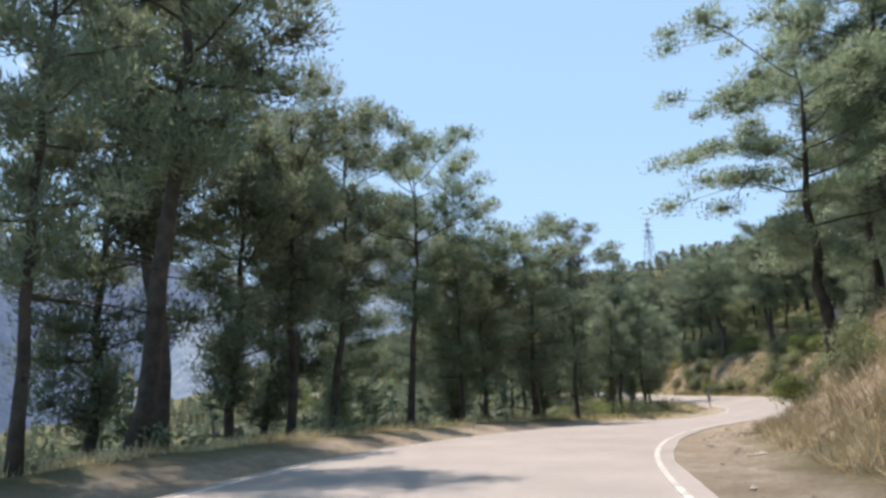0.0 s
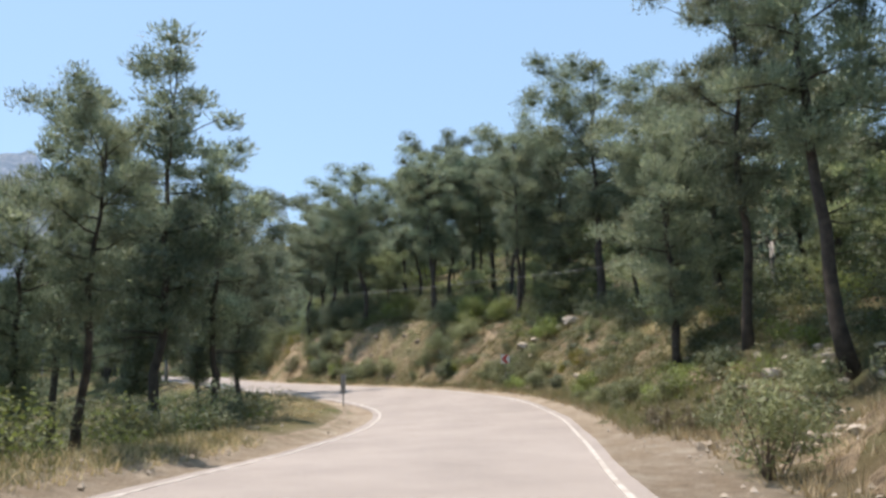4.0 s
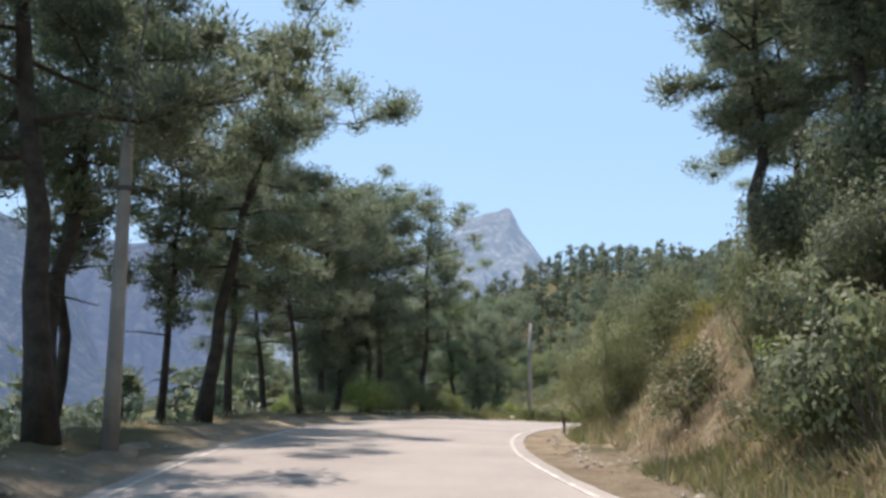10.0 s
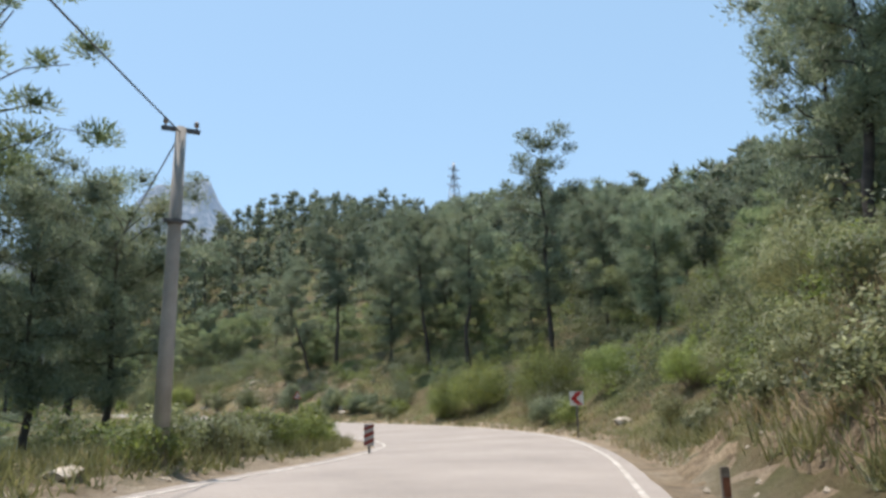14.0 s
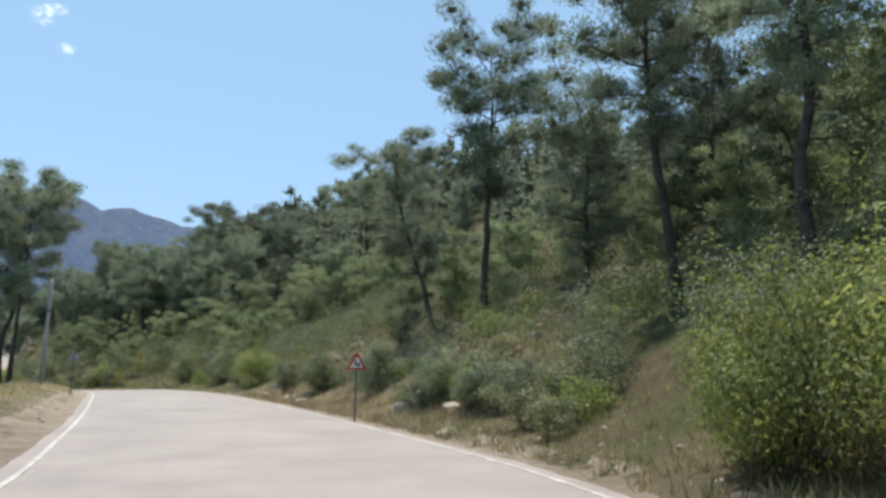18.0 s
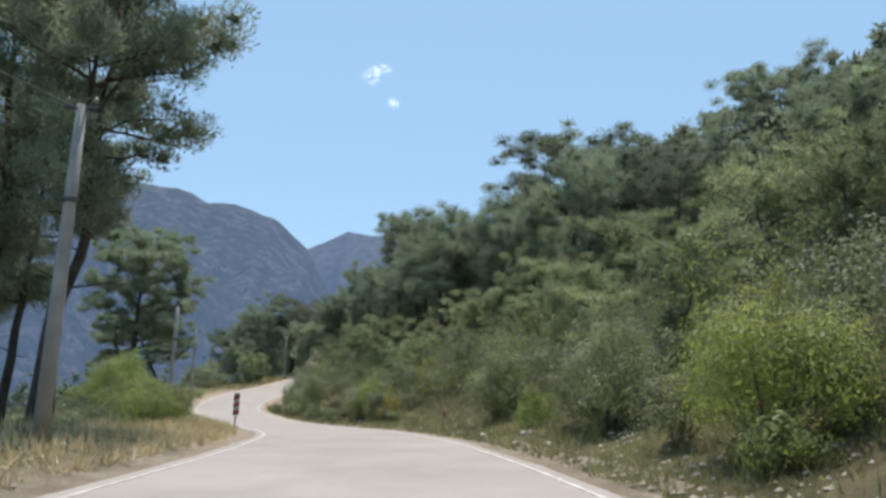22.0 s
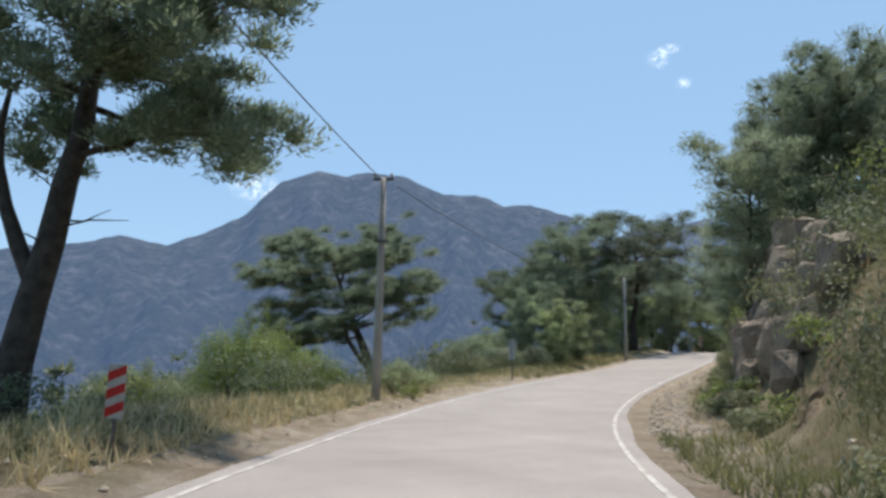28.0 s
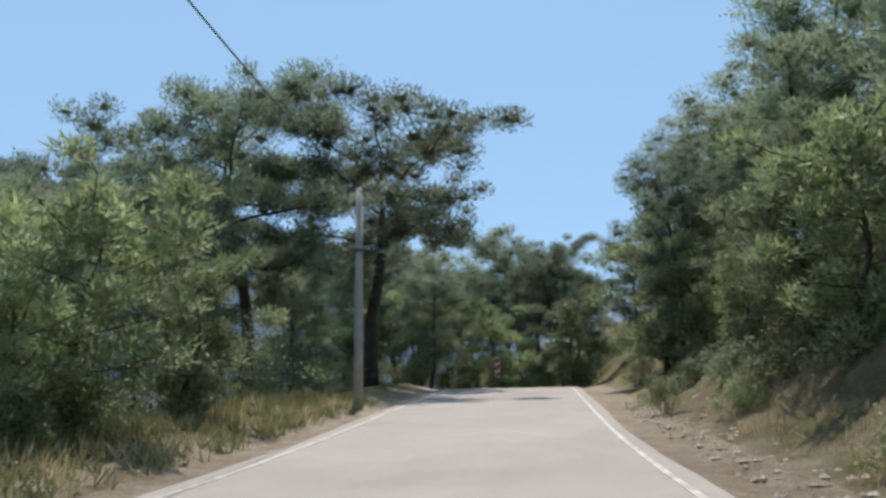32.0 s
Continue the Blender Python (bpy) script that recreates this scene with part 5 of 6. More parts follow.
# ---------------------------------------------------------------- shrubs
def shrub_meshes(name, seed, leaf, radius=1.0, n=1800, size=0.045, slim=0.45, lobes=9, airy=0.45, shoots=0):
    """A bush of that radius: lumpy lobes of small leaves on thin stems, with a few shoots standing out."""
    rs = np.random.RandomState(seed)
    f, w = Soup(), Soup()
    for k in range(lobes + shoots):
        az, r = rs.uniform(0, 6.28), rs.uniform(0.1, 0.72)
        c = np.array([r * math.cos(az), r * math.sin(az), 0.3 + rs.uniform(0, 0.75) * (1.1 - r)])
        lr = rs.uniform(0.26, 0.46)
        m, flatness = n // lobes, np.array([1, 1, 0.85])
        if k >= lobes:
            c[2] += 0.32
            lr, m, flatness = rs.uniform(0.1, 0.17), n // lobes // 3, np.array([1, 1, 2.2])
        d = rs.normal(size=(m, 3))
        d /= np.linalg.norm(d, axis=1)[:, None]
        at = c + d * (lr * rs.uniform(airy, 1.08, (m, 1))) * flatness
        at[:, 2] = np.maximum(at[:, 2], 0.01 + rs.uniform(0, 0.1, m))
        f.leaves(at * radius, d + np.array([0, 0, 0.25]) + rs.normal(0, 0.38, d.shape), rs.uniform(0.6, 1.3, m) * size, rs, slim)
        mid = c * 0.5 + rs.normal(0, 0.06, 3)
        w.tube(np.array([(rs.normal(0, 0.06), rs.normal(0, 0.06), -0.15), mid, c, c + rs.normal(0, 0.15, 3)]) * radius, np.array([0.014, 0.010, 0.006, 0.003]) * radius**0.6, 4, False)
    return f.mesh(name + "_foliage", leaf), w.mesh(name + "_branches", BARK_GREY)


def both_sizes(name, seed, leaf, **kw):
    big = dict(kw, n=int(kw.get("n", 1800) * 7.0), lobes=22, radius=2.0, size=kw.get("size", 0.045) * 1.05)
    return [[shrub_meshes(name, seed + k, leaf, **kw) for k in (0, 1)], [shrub_meshes("large_" + name, seed + 50 + k, leaf, **big) for k in (0, 1)]]


SHRUBS = {
    "bright": (both_sizes("bright_bush", 1, LEAF_BRIGHT, n=2600, size=0.035, shoots=5), "fresh green leafy bush beside the road"),
    "olive": (both_sizes("olive_bush", 3, LEAF_OLIVE, size=0.045, slim=0.32, shoots=5), "olive green scrub bush with fine twigs"),
    "dark": (both_sizes("dark_bush", 5, LEAF_DARK, size=0.05, shoots=3), "dark green dense bush under the pines"),
    "gorse": (both_sizes("gorse_bush", 13, LEAF_YELLOW, size=0.055, slim=0.2, airy=0.2, shoots=9), "yellow flowering broom bush on the bank"),
    "brown": (both_sizes("dry_bush", 7, LEAF_BROWN, n=1700, size=0.04, slim=0.28, airy=0.2, shoots=4), "dry brownish bush on the bank"),
    "broom": (both_sizes("broom_bush", 9, LEAF_OLIVE, size=0.065, slim=0.14, airy=0.25, shoots=8), "wispy broom bush with thin green shoots"),
}
BUSHES = []


def shrub(x, y, r, kind, which=0, tall=1.0):
    sizes, said = SHRUBS[kind]
    large = r > 1.3
    fol, stems = sizes[1 if large else 0][which % 2]
    k = r / 2.0 if large else r
    ob = tagged(new("shrub"), said, "shrub", "roadside shrubs")
    part("foliage", fol, ob)
    part("branchwork", stems, ob)
    ob.matrix_basis = pose(x, y, on_ground(x, y) - 0.06 * r, 0, 0, (x * 71 + y * 13) % 360) @ Matrix.Diagonal((k, k, k * tall, 1))
    BUSHES.append((x, y))


# the ones that stand out
for x, y, r, kind, tall in (
        (-48.6, 268.0, 2.4, "bright", 1.1), (-51.5, 268.6, 2.6, "bright", 1.1), (57.6, 173.8, 2.8, "olive", 1.3), (49.4, 154.2, 2.2, "olive", 1.2), (52.0, 158.0, 2.4, "bright", 1.2), (46.4, 152.6, 1.6, "bright", 1.0), (47.6, 161.2, 1.9, "bright", 1.0), (41.2, 140.2, 1.6, "olive", 1.1), (44.5, 147.5, 1.8, "olive", 1.1), (38.2, 137.0, 1.0, "broom", 0.9),
        (39.9, 86.5, 1.3, "bright", 1.1), (38.4, 75.6, 0.9, "olive", 1.1), (39.8, 76.5, 1.2, "bright", 1.3), (35.1, 91.2, 1.1, "broom", 1.1), (-58.5, 297.5, 2.8, "dark", 1.4), (-60.5, 300.8, 2.8, "dark", 1.5), (-56.0, 292.5, 2.3, "dark", 1.2), (-53.2, 291.0, 1.9, "dark", 1.1), (-52.6, 294.6, 1.7, "dark", 1.1), (-51.6, 296.6, 1.4, "dark", 1.0), (-54.5, 295.6, 2.0, "dark", 1.1), (36.4, 105.8, 2.2, "dark", 1.5), (37.6, 108.4, 2.3, "dark", 1.5), (36.3, 110.2, 2.0, "dark", 1.5), (38.6, 105.2, 2.2, "dark", 1.4), (40.8, 99.8, 2.0, "dark", 1.1),
        (38.9, 97.9, 1.5, "bright", 1.3), (37.6, 86.9, 1.4, "olive", 1.2), (39.0, 85.4, 1.5, "olive", 1.2), (39.4, 89.2, 1.6, "dark", 1.1), (41.0, 87.5, 1.7, "bright", 1.2), (42.0, 84.5, 1.6, "bright", 1.2),
        (32.2, 106.3, 1.2, "olive", 1.2), (33.3, 104.8, 1.3, "broom", 1.7), (33.7, 103.2, 1.2, "dark", 1.2), (34.6, 102.6, 1.4, "dark", 1.3),
        (32.9, 100.8, 0.7, "bright", 0.9), (33.7, 100.5, 0.9, "olive", 1.0), (35.0, 100.8, 1.3, "olive", 1.1), (32.6, 103.0, 0.8, "brown", 1.0), (31.8, 114.6, 1.9, "broom", 1.5), (31.3, 118.2, 1.8, "olive", 1.6), (33.4, 116.5, 2.0, "olive", 1.5), (44.9, 172.3, 2.5, "bright", 1.1),
        (46.2, 165.6, 2.4, "bright", 1.3), (43.6, 174.6, 1.9, "bright", 1.3), (35.8, 198.4, 1.5, "dark", 1.3), (39.9, 98.3, 1.8, "bright", 1.3)):
    shrub(x, y, r, kind, int(x), tall)
for x, y, r, kind, tall in (
        (1.8, 227.2, 2.0, "bright", 0.8), (-3.6, 233.3, 2.1, "bright", 0.9), (-23.5, 249.0, 3.1, "bright", 1.35), (-26.0, 250.5, 2.9, "bright", 1.3), (-18.6, 245.2, 2.3, "bright", 1.1), (-20.5, 246.0, 2.0, "olive", 1.0),
        (-44.8, 270.5, 2.5, "bright", 1.4), (-46.2, 272.4, 2.6, "bright", 1.45), (-39.3, 274.0, 0.9, "broom", 0.9), (-38.7, 274.4, 0.7, "bright", 0.8), (-47.3, 275.3, 2.3, "bright", 1.1), (-50.5, 271.5, 2.6, "dark", 1.2), (-41.6, 276.4, 1.6, "olive", 0.6), (39.5, 71.6, 0.9, "broom", 1.2)):
    shrub(x, y, r, kind, int(x), tall)
for x, y, r, kind, tall in (
        (39.2, 112.8, 2.2, "dark", 0.9), (41.5, 115.5, 2.4, "dark", 1.0), (37.6, 109.6, 1.8, "dark", 1.0), (26.9, 52.6, 1.1, "brown", 0.9), (29.3, 49.8, 1.1, "olive", 1.0),
        (21.3, 44.8, 1.25, "olive", 1.15), (9.6, 18.0, 1.2, "broom", 1.2), (20.7, 128.0, 1.7, "bright", 1.0), (19.5, 121.3, 0.8, "olive", 1.0), (19.6, 123.7, 0.9, "broom", 1.0), (21.0, 131.4, 1.4, "olive", 1.2), (21.9, 134.4, 1.5, "olive", 1.3), (22.7, 137.6, 1.5, "olive", 1.3), (23.4, 141.0, 1.4, "bright", 1.1), (11.4, 24.6, 1.3, "bright", 1.0)):
    shrub(x, y, r, kind, int(x), tall)
for x, y, r, kind, tall in (
        (37.0, 69.6, 0.75, "gorse", 1.3), (36.9, 71.0, 0.5, "gorse", 1.2), (6.0, 243.9, 1.2, "gorse", 1.3), (4.4, 248.2, 1.2, "gorse", 1.1), (3.4, 245.3, 0.8, "broom", 1.2),
        (34.3, 113.7, 0.8, "gorse", 0.8), (33.8, 112.6, 0.7, "gorse", 0.7), (33.4, 111.4, 0.7, "gorse", 0.7), (34.7, 112.3, 0.7, "gorse", 0.8), (34.6, 115.0, 0.6, "gorse", 0.8),
        (-40.6, 302.0, 0.8, "olive", 1.0), (-37.9, 298.4, 1.1, "broom", 1.1), (-36.5, 295.0, 1.0, "olive", 1.0), (-45.0, 311.0, 0.8, "olive", 1.2), (-48.2, 322.4, 1.0, "olive", 1.2),
        (-43.0, 308.4, 0.9, "broom", 1.0), (-29.3, 281.1, 1.0, "broom", 0.9), (-34.8, 291.7, 1.0, "olive", 1.0), (-39.3, 300.4, 0.7, "gorse", 0.8), (-30.3, 282.6, 0.8, "bright", 0.9),
        (28.9, 50.9, 0.9, "brown", 0.9), (30.6, 51.2, 0.8, "broom", 1.0)):
    shrub(x, y, r, kind, int(x), tall)
# scrub along both sides: from, to, nearest and farthest beyond the edge, how many, radii, height, kinds
BELTS = [
    (0, 45, 3.4, 12, 34, 0.4, 1.0, 1.0, 1, "brown broom dark olive"), (45, 64, 4.5, 14, 22, 0.5, 1.2, 1.0, 1, "olive dark brown broom"),
    (60, 86, 1.8, 12, 74, 0.4, 1.1, 0.9, 1, "olive bright broom olive"), (84, 108, 2.0, 12, 84, 0.5, 1.3, 1.1, 1, "olive broom olive dark olive bright"), (62, 106, 2.4, 8.5, 90, 0.45, 1.05, 0.95, 1, "olive olive broom dark olive"), (62, 108, 6.5, 13, 60, 0.8, 1.7, 1.1, 1, "dark olive dark bright"),
    (104, 132, 2.8, 11, 52, 0.6, 1.4, 1.1, 1, "olive broom dark bright"), (128, 160, 3.2, 14, 40, 0.7, 1.7, 1.0, 1, "olive bright dark olive broom"),
    (126, 158, 2.0, 7.5, 64, 0.5, 1.2, 1.0, 1, "olive broom olive bright"), (155, 190, 1.6, 14, 60, 0.7, 1.8, 1.1, 1, "bright dark olive dark"), (185, 208, 2.0, 13, 84, 0.6, 1.6, 1.0, 1, "olive dark olive bright broom olive"), (206, 222, 3.2, 12, 12, 0.5, 1.3, 1.0, 1, "brown olive broom"),
]
BELTS_B = [
    (212, 262, 1.9, 10, 120, 0.8, 1.9, 1.3, 1, "olive broom olive bright broom gorse olive"), (300, 350, 2.8, 6, 30, 0.4, 0.8, 0.9, 1, "olive broom brown"), (246, 262, 4.5, 13, 40, 1.3, 2.2, 1.2, 1, "olive bright broom olive"), (300, 314, 2.6, 3.8, 16, 0.5, 0.8, 0.9, 1, "olive broom bright"), (316, 352, 3.0, 5.5, 46, 0.45, 1.0, 1.0, 1, "olive broom dark brown"), (324, 353, 4.0, 9, 50, 0.7, 1.5, 1.2, 1, "olive dark dark broom"), (335, 380, 3.0, 18, 60, 1.2, 2.2, 1.1, -1, "dark olive"), (256, 290, 0.9, 3.6, 40, 0.5, 1.0, 1.0, 1, "olive broom olive"), (258, 292, 1.4, 10, 80, 0.8, 1.9, 1.3, 1, "olive broom olive brown"),
    (290, 345, 4.2, 11, 60, 0.6, 1.3, 1.0, 1, "olive dark brown broom"), (10, 62, 4.0, 13, 44, 0.6, 1.4, 0.9, -1, "dark olive dark"), (46, 70, 2.8, 7, 34, 0.7, 1.5, 1.1, -1, "olive dark bright olive"),
    (62, 140, 5.0, 14, 34, 0.5, 1.2, 0.9, -1, "dark olive broom"), (148, 172, 1.6, 7.5, 46, 0.6, 1.1, 0.9, -1, "bright olive broom bright"), (140, 230, 7.5, 20, 24, 0.6, 1.5, 0.8, -1, "dark olive bright"),
    (230, 300, 4.5, 13, 36, 0.7, 1.7, 0.9, -1, "bright olive dark"), (300, 350, 3.0, 14, 76, 0.6, 1.9, 1.1, -1, "dark olive dark broom"),
]


def bare(run, u, side):
    """The stretch of the bank that is open earth."""
    return side > 0 and (94.5 < run < 105.5 and 3.4 < u < 8.2 or 113.5 < run < 120.5 and 2.4 < u < 6.5)


rs = np.random.RandomState(12)
BEHIND, FRONT = [], []
for a, b, u0, u1, count, r0, r1, tall, side, kinds in BELTS + BELTS_B:
    kinds = kinds.split()
    for k in range(count):
        run, u, r = rs.uniform(a, b), u0 + (u1 - u0) * rs.uniform(0, 1) ** 1.4, rs.uniform(r0, r1)
        i = int(np.argmin(np.abs(RUN - run)))
        x, y = beside(run, LINE[i, 4] + u + r * 0.4 if side > 0 else -LINE[i, 3] - u - r * 0.4)
        q = ground(x, y)
        if q[1][0] < u0 * 0.8 + 0.75 * r or q[2][0] * side < 0 or bare(q[3][0], q[1][0], side):
            continue
        kind, which, t = kinds[rs.randint(len(kinds))], rs.randint(2), tall * rs.uniform(0.75, 1.25)
        FRONT.append((q[1][0] * (1 if side > 0 else 1.25), round(x, 1), round(y, 1), q[0][0], r, kind, which, t))
FRONT.sort()
for u, x, y, z, r, kind, which, t in FRONT[:300 - len(BUSHES)]:
    shrub(x, y, r, kind, which, t)
BEHIND = [(x, y, z, r, r * t, kind, u) for u, x, y, z, r, kind, which, t in FRONT[300 - len(BUSHES):]]


def undergrowth(name, rows, material, label, seed):
    """Low scrub in one mesh: clumps of leaves at x, y, z with a radius and a height."""
    rs = np.random.RandomState(seed)
    f = Soup()
    for x, y, z, r, h, u in rows:
        lobes = 6
        leaf, each = (0.06, 380) if u < 11 else (0.085, 240) if u < 22 else (0.15, 100)
        each = int(each * (0.5 + 0.5 * r))
        az, rr = rs.uniform(0, 6.28, lobes), rs.uniform(0.1, 0.75, lobes) * r
        c = np.stack([x + rr * np.cos(az), y + rr * np.sin(az), z + h * rs.uniform(0.2, 0.85, lobes)], 1)
        m = each // lobes
        d = rs.normal(size=(lobes * m, 3)) + np.array([0, 0, 0.35])
        d /= np.linalg.norm(d, axis=1)[:, None]
        at = np.repeat(c, m, 0) + d * rs.uniform(0.6, 1.08, (lobes * m, 1)) * np.array([0.46 * r, 0.46 * r, 0.36 * h])
        at[:, 2] = np.maximum(at[:, 2], z)
        f.leaves(at, d + rs.normal(0, 0.32, d.shape), rs.uniform(0.6, 1.3, len(at)) * leaf, rs, 0.45)
    tagged(new(name, f.mesh(name, material)), label, "undergrowth", kind="stuff")


rs = np.random.RandomState(55)
fill = {"olive": [], "dark": [], "bright": []}
for x, y, z, r, h, kind, u in BEHIND:
    fill[kind if kind in fill else "olive"].append((x, y, z, r, h, u))
ux, uy = rs.uniform(-75, 125, 24000), rs.uniform(-15, 365, 24000)
uz, uu, us, ur = ground(ux, uy)
for x, y, z, u, s, run in zip(ux, uy, uz, uu, us, ur):
    if s > 0.5 and 62 < run < 109 and 3.2 < u < 8:
        if rs.rand() < 0.8 and not bare(run, u, s):
            r = rs.uniform(0.35, 0.9)
            fill[("olive", "olive", "bright", "dark")[rs.randint(4)]].append((x, y, z, r, r * rs.uniform(0.5, 1.0), u))
    elif s > 0.5 and (8 if run < 140 else 10 if 206 < run < 222 else 4.6) < u < 62 and rs.rand() < (0.9 if u < 30 else 0.4):
        r = rs.uniform(0.9, 2.1)
        fill[("dark", "olive", "dark", "olive", "bright")[rs.randint(5)]].append((x, y, z, r, r * rs.uniform(0.7, 1.3), u))
    elif s < -0.5 and 8 < u < 40 and rs.rand() < 0.4:
        r = rs.uniform(0.6, 1.6)
        fill[("dark", "olive", "dark")[rs.randint(3)]].append((x, y, z, r, r * rs.uniform(0.5, 0.9), u))
undergrowth("dark_scrub", fill["dark"], LEAF_DARK, "dark evergreen scrub between the pines", 1)
undergrowth("olive_scrub", fill["olive"], LEAF_OLIVE, "olive green scrub between the pines", 2)
undergrowth("bright_scrub", fill["bright"], LEAF_BRIGHT, "fresh green scrub between the pines", 3)


# ---------------------------------------------------------------- rough earth of the cut banks
def cut_bank(run0, run1, relief, seed, red):
    """Crumbling earth and rock over the bank between two places along the road."""
    runs = np.arange(run0, run1, 0.35)
    sw, bw = np.interp(runs, SIDES[:, 0], SIDES[:, 1]), np.interp(runs, SIDES[:, 0], SIDES[:, 3])
    across = np.linspace(0, 1, 26)
    pts, cols = [], []
    for k, r in enumerate(runs):
        i = int(np.searchsorted(RUN, r).clip(0, len(RUN) - 1))
        lat = LINE[i, 4] + sw[k] * 0.8 + (bw[k] * 1.15 + 0.6) * across
        x, y = LINE[i, 0] + RIGHT[i, 0] * lat, LINE[i, 1] + RIGHT[i, 1] * lat
        z = ground(x, y)[0]
        for j in range(26):
            p = Vector((x[j], y[j], z[j]))
            ends = math.sin(math.pi * across[j]) ** 0.6 * min(1, k / 8, (len(runs) - 1 - k) / 8)
            lump = noise.ridged_multi_fractal(p * 0.55 + Vector((seed, 0, 0)), 0.9, 2.2, 5, 0.9, 2.0) - 1.0
            slab = round(noise.noise(p * 0.7 + Vector((0, seed, 0))) * 3) / 3
            pts.append((x[j], y[j], z[j] - 0.12 + ends * (0.26 + relief * (0.32 * lump + 0.35 * slab))))
            n = noise.noise(p * 0.45 + Vector((9, seed, 3)))
            cols.append((0.1, max(0.0, min(1.0, 0.9 * n + 0.1)), max(0.0, min(1.0, red - 0.8 * n)), 1))
    n = len(runs)
    a = (np.arange(n - 1)[:, None] * 26 + np.arange(25)[None]).ravel()
    me = mesh_of("cut_bank", np.array(pts), np.stack([a, a + 1, a + 27, a + 26], 1), SOIL, False)
    me.color_attributes.new("cover", "FLOAT_COLOR", "POINT").data.foreach_set("color", np.array(cols, np.float32).ravel())
    tagged(new("cut_bank", me), "crumbling brown earth bank with dry grass", "earth bank", kind="structure")


for row in ((14, 56, 0.7, 1, 0.95), (62, 84, 0.7, 2, 0.35), (84, 109, 1.1, 3, 0.6), (110, 154, 0.8, 4, 0.95), (196, 226, 0.6, 5, 0.4), (296, 316, 1.5, 6, 0.7), (316, 345, 0.7, 7, 0.5)):
    cut_bank(*row)


# ---------------------------------------------------------------- grass
def grass_belt(name, rows, material, label, seed):
    """Tufts of blades along the road: rows of from, to, nearest, farthest, tufts, height, side."""
    rs = np.random.RandomState(seed)
    xs, ys, hs = [], [], []
    for a, b, u0, u1, count, h, side in rows:
        run, u = rs.uniform(a, b, count), rs.uniform(0, 1, count) ** 1.3
        i = np.searchsorted(RUN, run).clip(0, len(RUN) - 1)
        u = u0 + (u1 - u0) * u
        lat = LINE[i, 4] + u if side > 0 else -LINE[i, 3] - u
        xs.append(LINE[i, 0] + RIGHT[i, 0] * lat)
        ys.append(LINE[i, 1] + RIGHT[i, 1] * lat)
        hs.append(np.full(count, h))
    x, y, h = np.concatenate(xs), np.concatenate(ys), np.concatenate(hs)
    z, u, s, r = ground(x, y)
    ok = (u > 0.7) & ~((s > 0) & (r > 94.5) & (r < 105.5) & (u > 3.4) & (u < 8.2) & (rs.rand(len(u)) < 0.75))
    x, y, z, h = x[ok], y[ok], z[ok], h[ok]
    n = 7
    base = np.repeat(np.stack([x, y, z - 0.03], 1), n, 0) + rs.normal(0, 0.07, (len(x) * n, 3)) * np.array([1, 1, 0.1])
    way = rs.normal(0, 0.5, (len(base), 3)) + np.array([0, 0, 1.0])
    g = Soup()
    hh = np.repeat(h, n) * rs.uniform(0.45, 1.15, len(base))
    g.blades(base, way, hh, 0.012 + hh * 0.05, rs)
    tagged(new(name, g.mesh(name, material)), label, "grass", kind="stuff")


grass_belt("dry_grass", [
    (0, 26, 2.6, 8.0, 1300, 0.55, 1), (26, 60, 2.2, 8, 1100, 0.42, 1), (58, 104, 1.3, 8.5, 1900, 0.4, 1), (104, 118, 2.4, 6.5, 400, 0.5, 1), (118, 156, 2.2, 7.5, 2400, 0.55, 1), (76, 108, 1.5, 10, 1500, 0.45, 1), (66, 100, 1.4, 9.5, 2200, 0.42, 1),
    (150, 215, 0.8, 4, 700, 0.35, 1), (196, 222, 1.0, 11, 3000, 0.42, 1), (280, 345, 2.2, 6, 700, 0.45, 1)], STRAW, "pale golden dry grass tufts on the bank", 1)
grass_belt("verge_grass", [
    (5, 44, 2.7, 5.5, 1100, 0.32, -1), (44, 60, 1.4, 4.5, 500, 0.32, -1), (60, 150, 2.6, 6.0, 1200, 0.28, -1), (150, 226, 3.0, 9.0, 1900, 0.4, -1), (226, 262, 1.2, 5, 1300, 0.45, -1),
    (262, 306, 1.6, 7.0, 2000, 0.5, -1), (306, 350, 1.4, 5, 900, 0.4, -1)], STRAW, "dry yellow verge grass along the road", 2)
grass_belt("green_grass", [
    (40, 60, 1.6, 5.0, 500, 0.3, -1), (140, 165, 1.2, 7, 1500, 0.5, -1), (165, 226, 4.0, 10, 800, 0.4, -1), (262, 350, 2.4, 7, 1500, 0.45, -1), (326, 352, 1.1, 4, 900, 0.42, -1),
    (60, 110, 1.6, 9, 14000, 0.40, 1), (150, 226, 0.9, 5, 1500, 0.35, 1), (118, 157, 1.8, 7, 3600, 0.5, 1), (226, 300, 0.9, 7, 4200, 0.4, 1), (300, 345, 3, 7, 500, 0.4, 1)], GRASS, "green and straw coloured grass beside the road", 3)


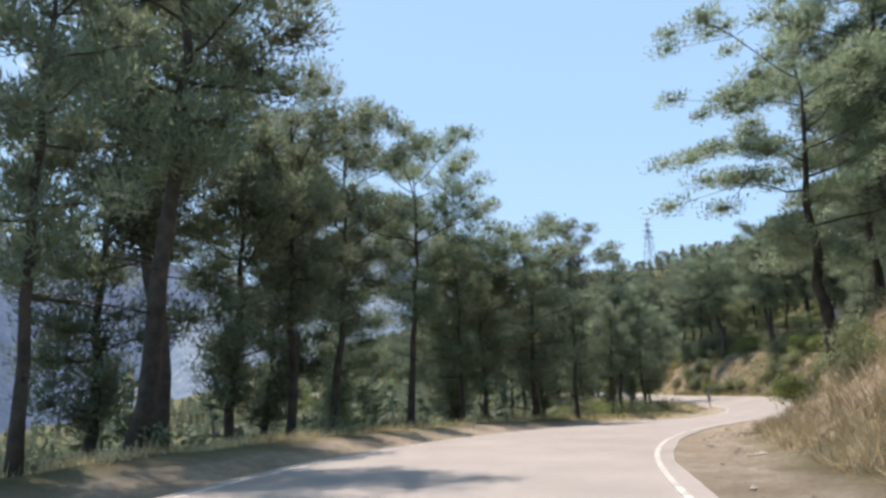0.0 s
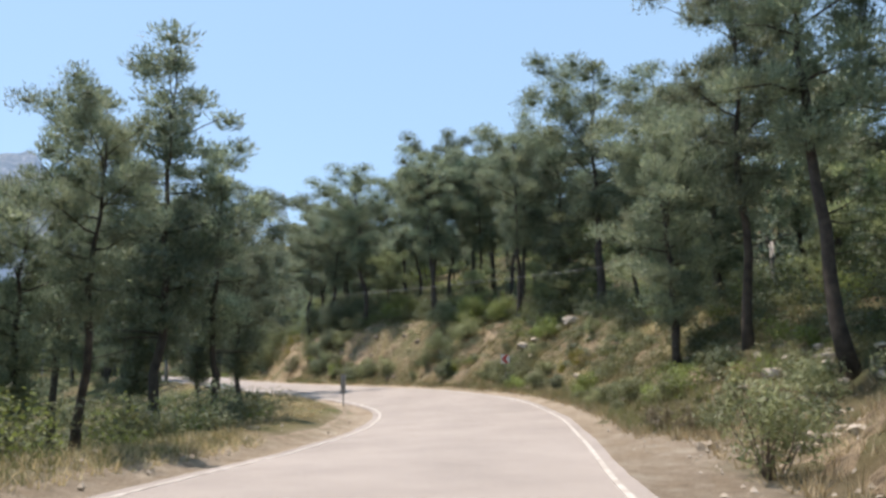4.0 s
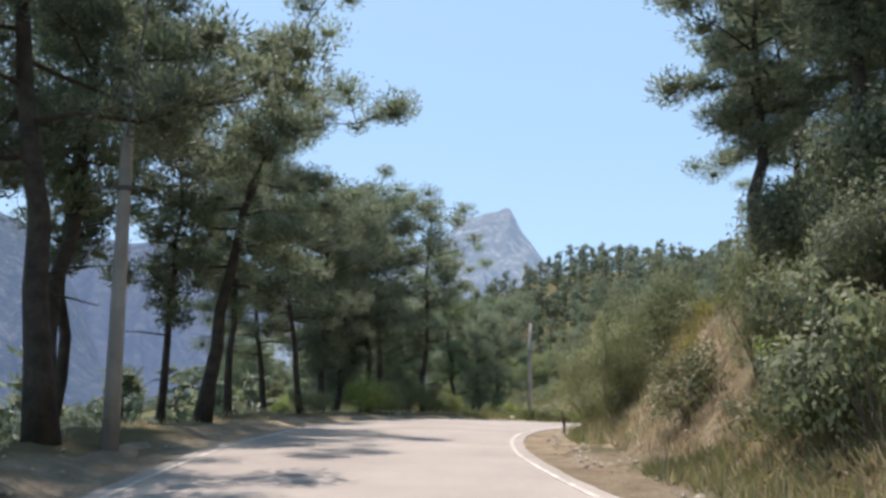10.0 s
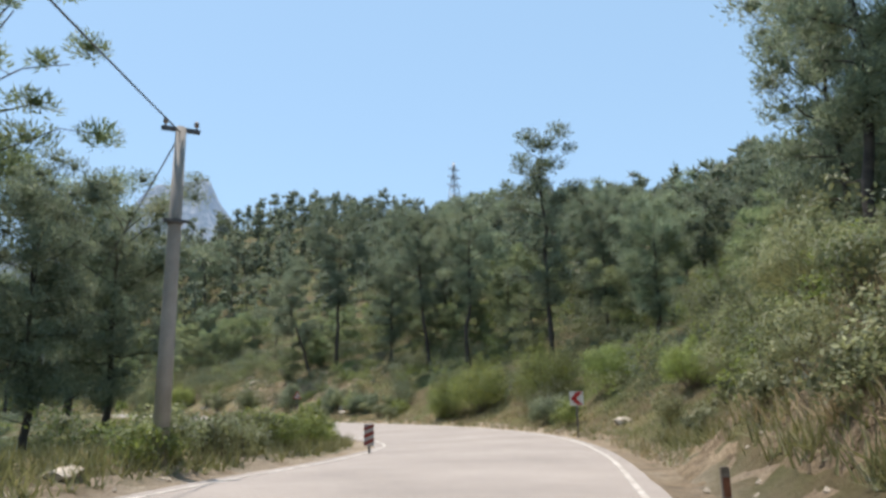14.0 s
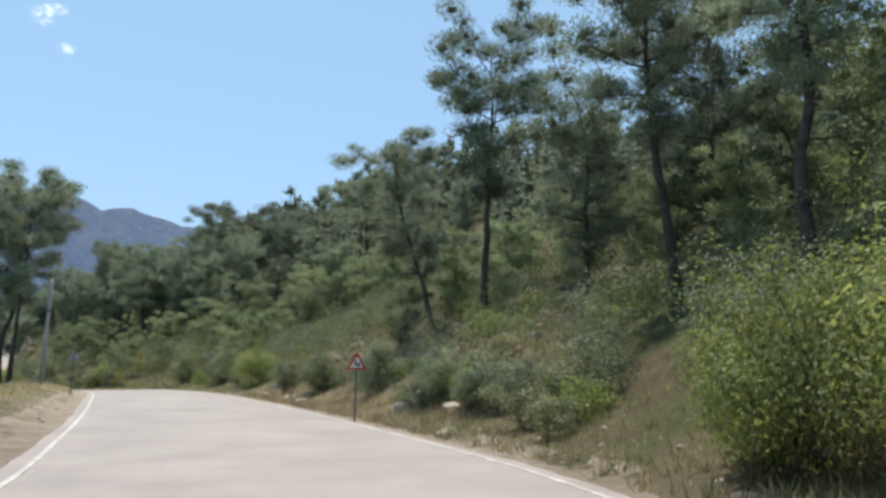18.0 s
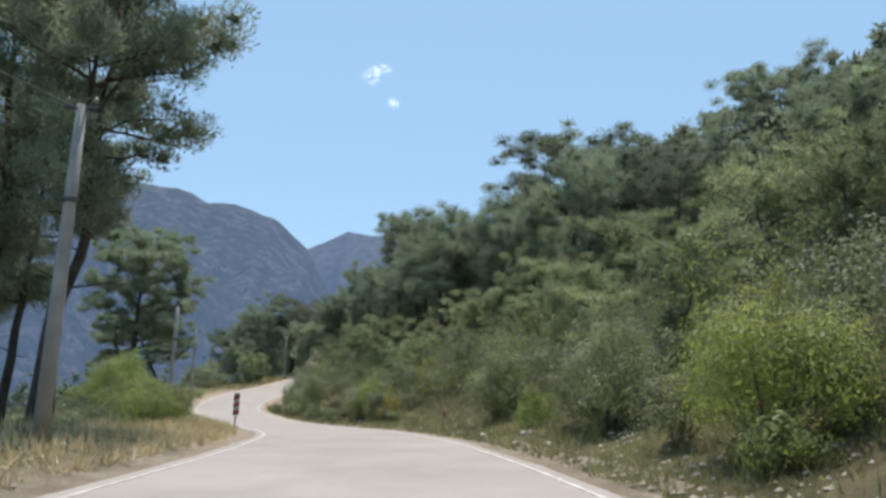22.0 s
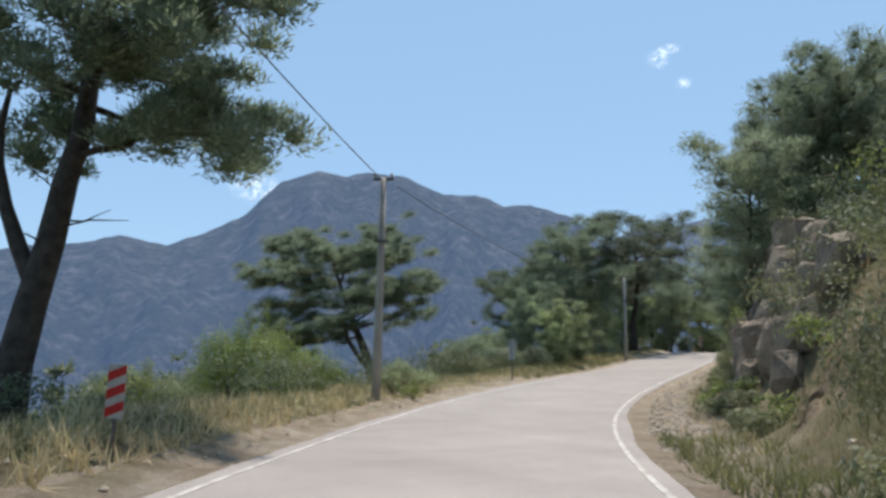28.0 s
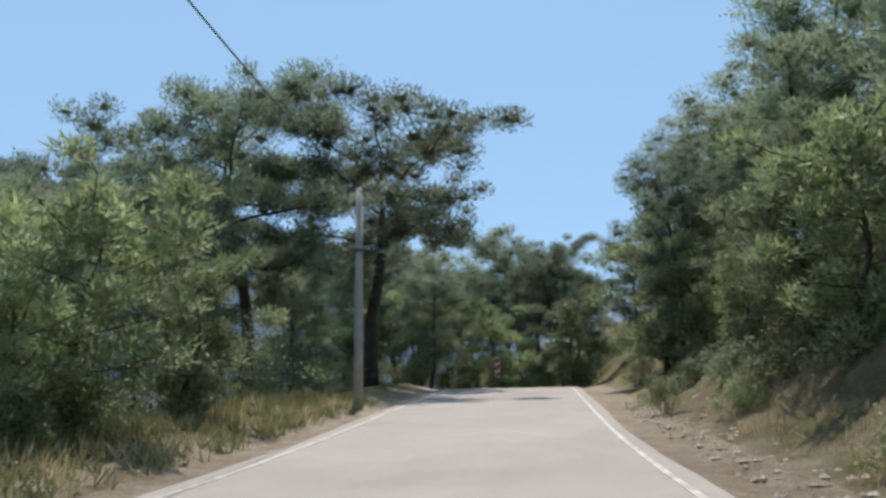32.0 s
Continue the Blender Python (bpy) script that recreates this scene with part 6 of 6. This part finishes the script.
# ---------------------------------------------------------------- stones
def stone_mesh(name, seed, material, slab=0.75, points=26):
    """An angular broken stone: the hull of points strewn over a squat block, its faces roughened."""
    rs = np.random.RandomState(seed)
    bm = bmesh.new()
    p = rs.uniform(-1, 1, (points, 3))
    p /= (np.max(np.abs(p), axis=1)[:, None] * 0.35 + np.linalg.norm(p, axis=1)[:, None] * 0.6) ** 0.9
    for q in p * 0.5 * np.array([1, 1, slab]):
        bm.verts.new(q)
    bmesh.ops.convex_hull(bm, input=bm.verts[:])
    loose = [v for v in bm.verts if not v.link_faces]
    bmesh.ops.delete(bm, geom=loose, context="VERTS")
    bmesh.ops.subdivide_edges(bm, edges=bm.edges[:], cuts=1, use_grid_fill=True)
    bmesh.ops.triangulate(bm, faces=bm.faces[:])
    for v in bm.verts:
        v.co += Vector(rs.normal(0, 0.016, 3))
    return bm_mesh(name, bm, material)


PALE = [stone_mesh("pale_rock", s, STONE) for s in (1, 2, 3)]
GREY = [stone_mesh("grey_rock", s, STONE_DARK, 1.0, 34) for s in (4, 5, 6)]


def rock(x, y, size, models, which, label, sink=0.25):
    ob = new("rock", models[which % 3])
    tagged(ob, label, "rock", "stones on the bank")
    ob.matrix_basis = pose(x, y, on_ground(x, y) + size * (0.36 - sink), 0, 0, (x * 91 + y * 17) % 360) @ Matrix.Diagonal((size * 1.2, size, size * 0.8, 1))


rs = np.random.RandomState(31)
for a, b, u0, u1, count, s0, s1, side, dark in ((50, 66, 4.5, 9, 44, 0.2, 0.5, 1, 0), (16, 50, 2.6, 7.0, 60, 0.15, 0.45, 1, 0), (50, 84, 2.0, 8, 44, 0.15, 0.6, 1, 0), (84, 110, 2.5, 9, 40, 0.15, 0.55, 1, 1),
                                                (130, 165, 2.5, 8, 18, 0.2, 0.7, 1, 0), (197, 222, 1.5, 10, 46, 0.2, 0.8, 1, 0), (232, 290, 0.9, 3, 26, 0.15, 0.4, 1, 0),
                                                (288, 345, 1.2, 4, 26, 0.1, 0.26, 1, 0), (90, 150, 1.6, 4, 10, 0.2, 0.5, -1, 0), (250, 300, 1.6, 4.5, 12, 0.2, 0.5, -1, 0)):
    for k in range(int(count * 0.8)):
        run, u = rs.uniform(a, b), rs.uniform(u0, u1)
        i = int(np.argmin(np.abs(RUN - run)))
        x, y = beside(run, LINE[i, 4] + u if side > 0 else -LINE[i, 3] - u)
        if ground(x, y)[1][0] > 0.8:
            rock(round(x, 2), round(y, 2), rs.uniform(s0, s1), GREY if dark else PALE, rs.randint(3),
                 "weathered brown rock in the cut bank" if dark else "pale limestone rock on the slope")
for x, y, s, w in ((39.1, 78.0, 0.9, 0), (39.6, 77.4, 0.6, 1), (38.5, 78.6, 0.5, 2), (41.3, 75.6, 1.1, 1), (42.0, 74.9, 0.8, 2), (40.6, 76.3, 0.7, 0), (33.0, 212.4, 1.1, 1),
                   (32.6, 210.8, 0.8, 2), (15.4, 32.2, 0.7, 0), (-24.6, 253.3, 0.9, 1), (-25.4, 253.0, 0.8, 0)):
    rock(x, y, s, PALE, w, "large pale limestone boulder half sunk in earth")
# the rock cut beside the last bend: leaning slabs one over another
for k in range(64):
    run, u = 302 + rs.uniform(0, 14), 3.9 + rs.uniform(0, 2.0)
    i = int(np.argmin(np.abs(RUN - run)))
    x, y = beside(run, LINE[i, 4] + u)
    size = rs.uniform(0.6, 1.5)
    ob = tagged(new("rock", GREY[rs.randint(3)]), "craggy brown rock slab of the roadside cut", "rock", "stones on the bank")
    ob.matrix_basis = pose(x, y, on_ground(x, y) + size * 0.12, rs.uniform(-16, 16), rs.uniform(-16, 16), rs.uniform(0, 360)) @ Matrix.Diagonal((size * 0.8, size * 0.7, size * 1.35, 1))
peb = Soup()
for a, b, u0, u1, count, side in ((15, 60, 1.6, 7, 420, 1), (60, 112, 1.2, 9, 1500, 1), (112, 130, 0.9, 6, 300, 1), (130, 230, 0.7, 4, 420, 1), (214, 232, 0.8, 3.6, 900, 1), (258, 280, 0.9, 3.0, 500, 1), (230, 298, 0.7, 4.2, 600, 1), (298, 350, 0.6, 3.4, 3600, 1), (36, 64, 2.2, 7.5, 1600, 1), (20, 350, 0.8, 3.5, 1300, -1), (0, 290, 0.7, 2.2, 1200, 1)):
    run, u = rs.uniform(a, b, count), rs.uniform(u0, u1, count)
    i = np.searchsorted(RUN, run).clip(0, len(RUN) - 1)
    lat = LINE[i, 4] + u if side > 0 else -LINE[i, 3] - u
    x, y = LINE[i, 0] + RIGHT[i, 0] * lat, LINE[i, 1] + RIGHT[i, 1] * lat
    z = ground(x, y)[0]
    for q in range(count):
        s = 0.016 + 0.065 * rs.uniform(0, 1) ** 2.4
        v = np.array([(1, 0, 0), (-1, 0, 0), (0, 1, 0), (0, -1, 0), (0, 0, 0.8), (0, 0, -0.8)], float) * s * rs.uniform(0.6, 1.3, (6, 3)) + (x[q], y[q], z[q] + s * 0.3)
        peb.add(v, [[0, 2, 4], [2, 1, 4], [1, 3, 4], [3, 0, 4], [2, 0, 5], [1, 2, 5], [3, 1, 5], [0, 3, 5]])
tagged(new("gravel_stones", peb.mesh("gravel_stones", STONE)), "loose pale stones on the road shoulder", "stones", kind="stuff")
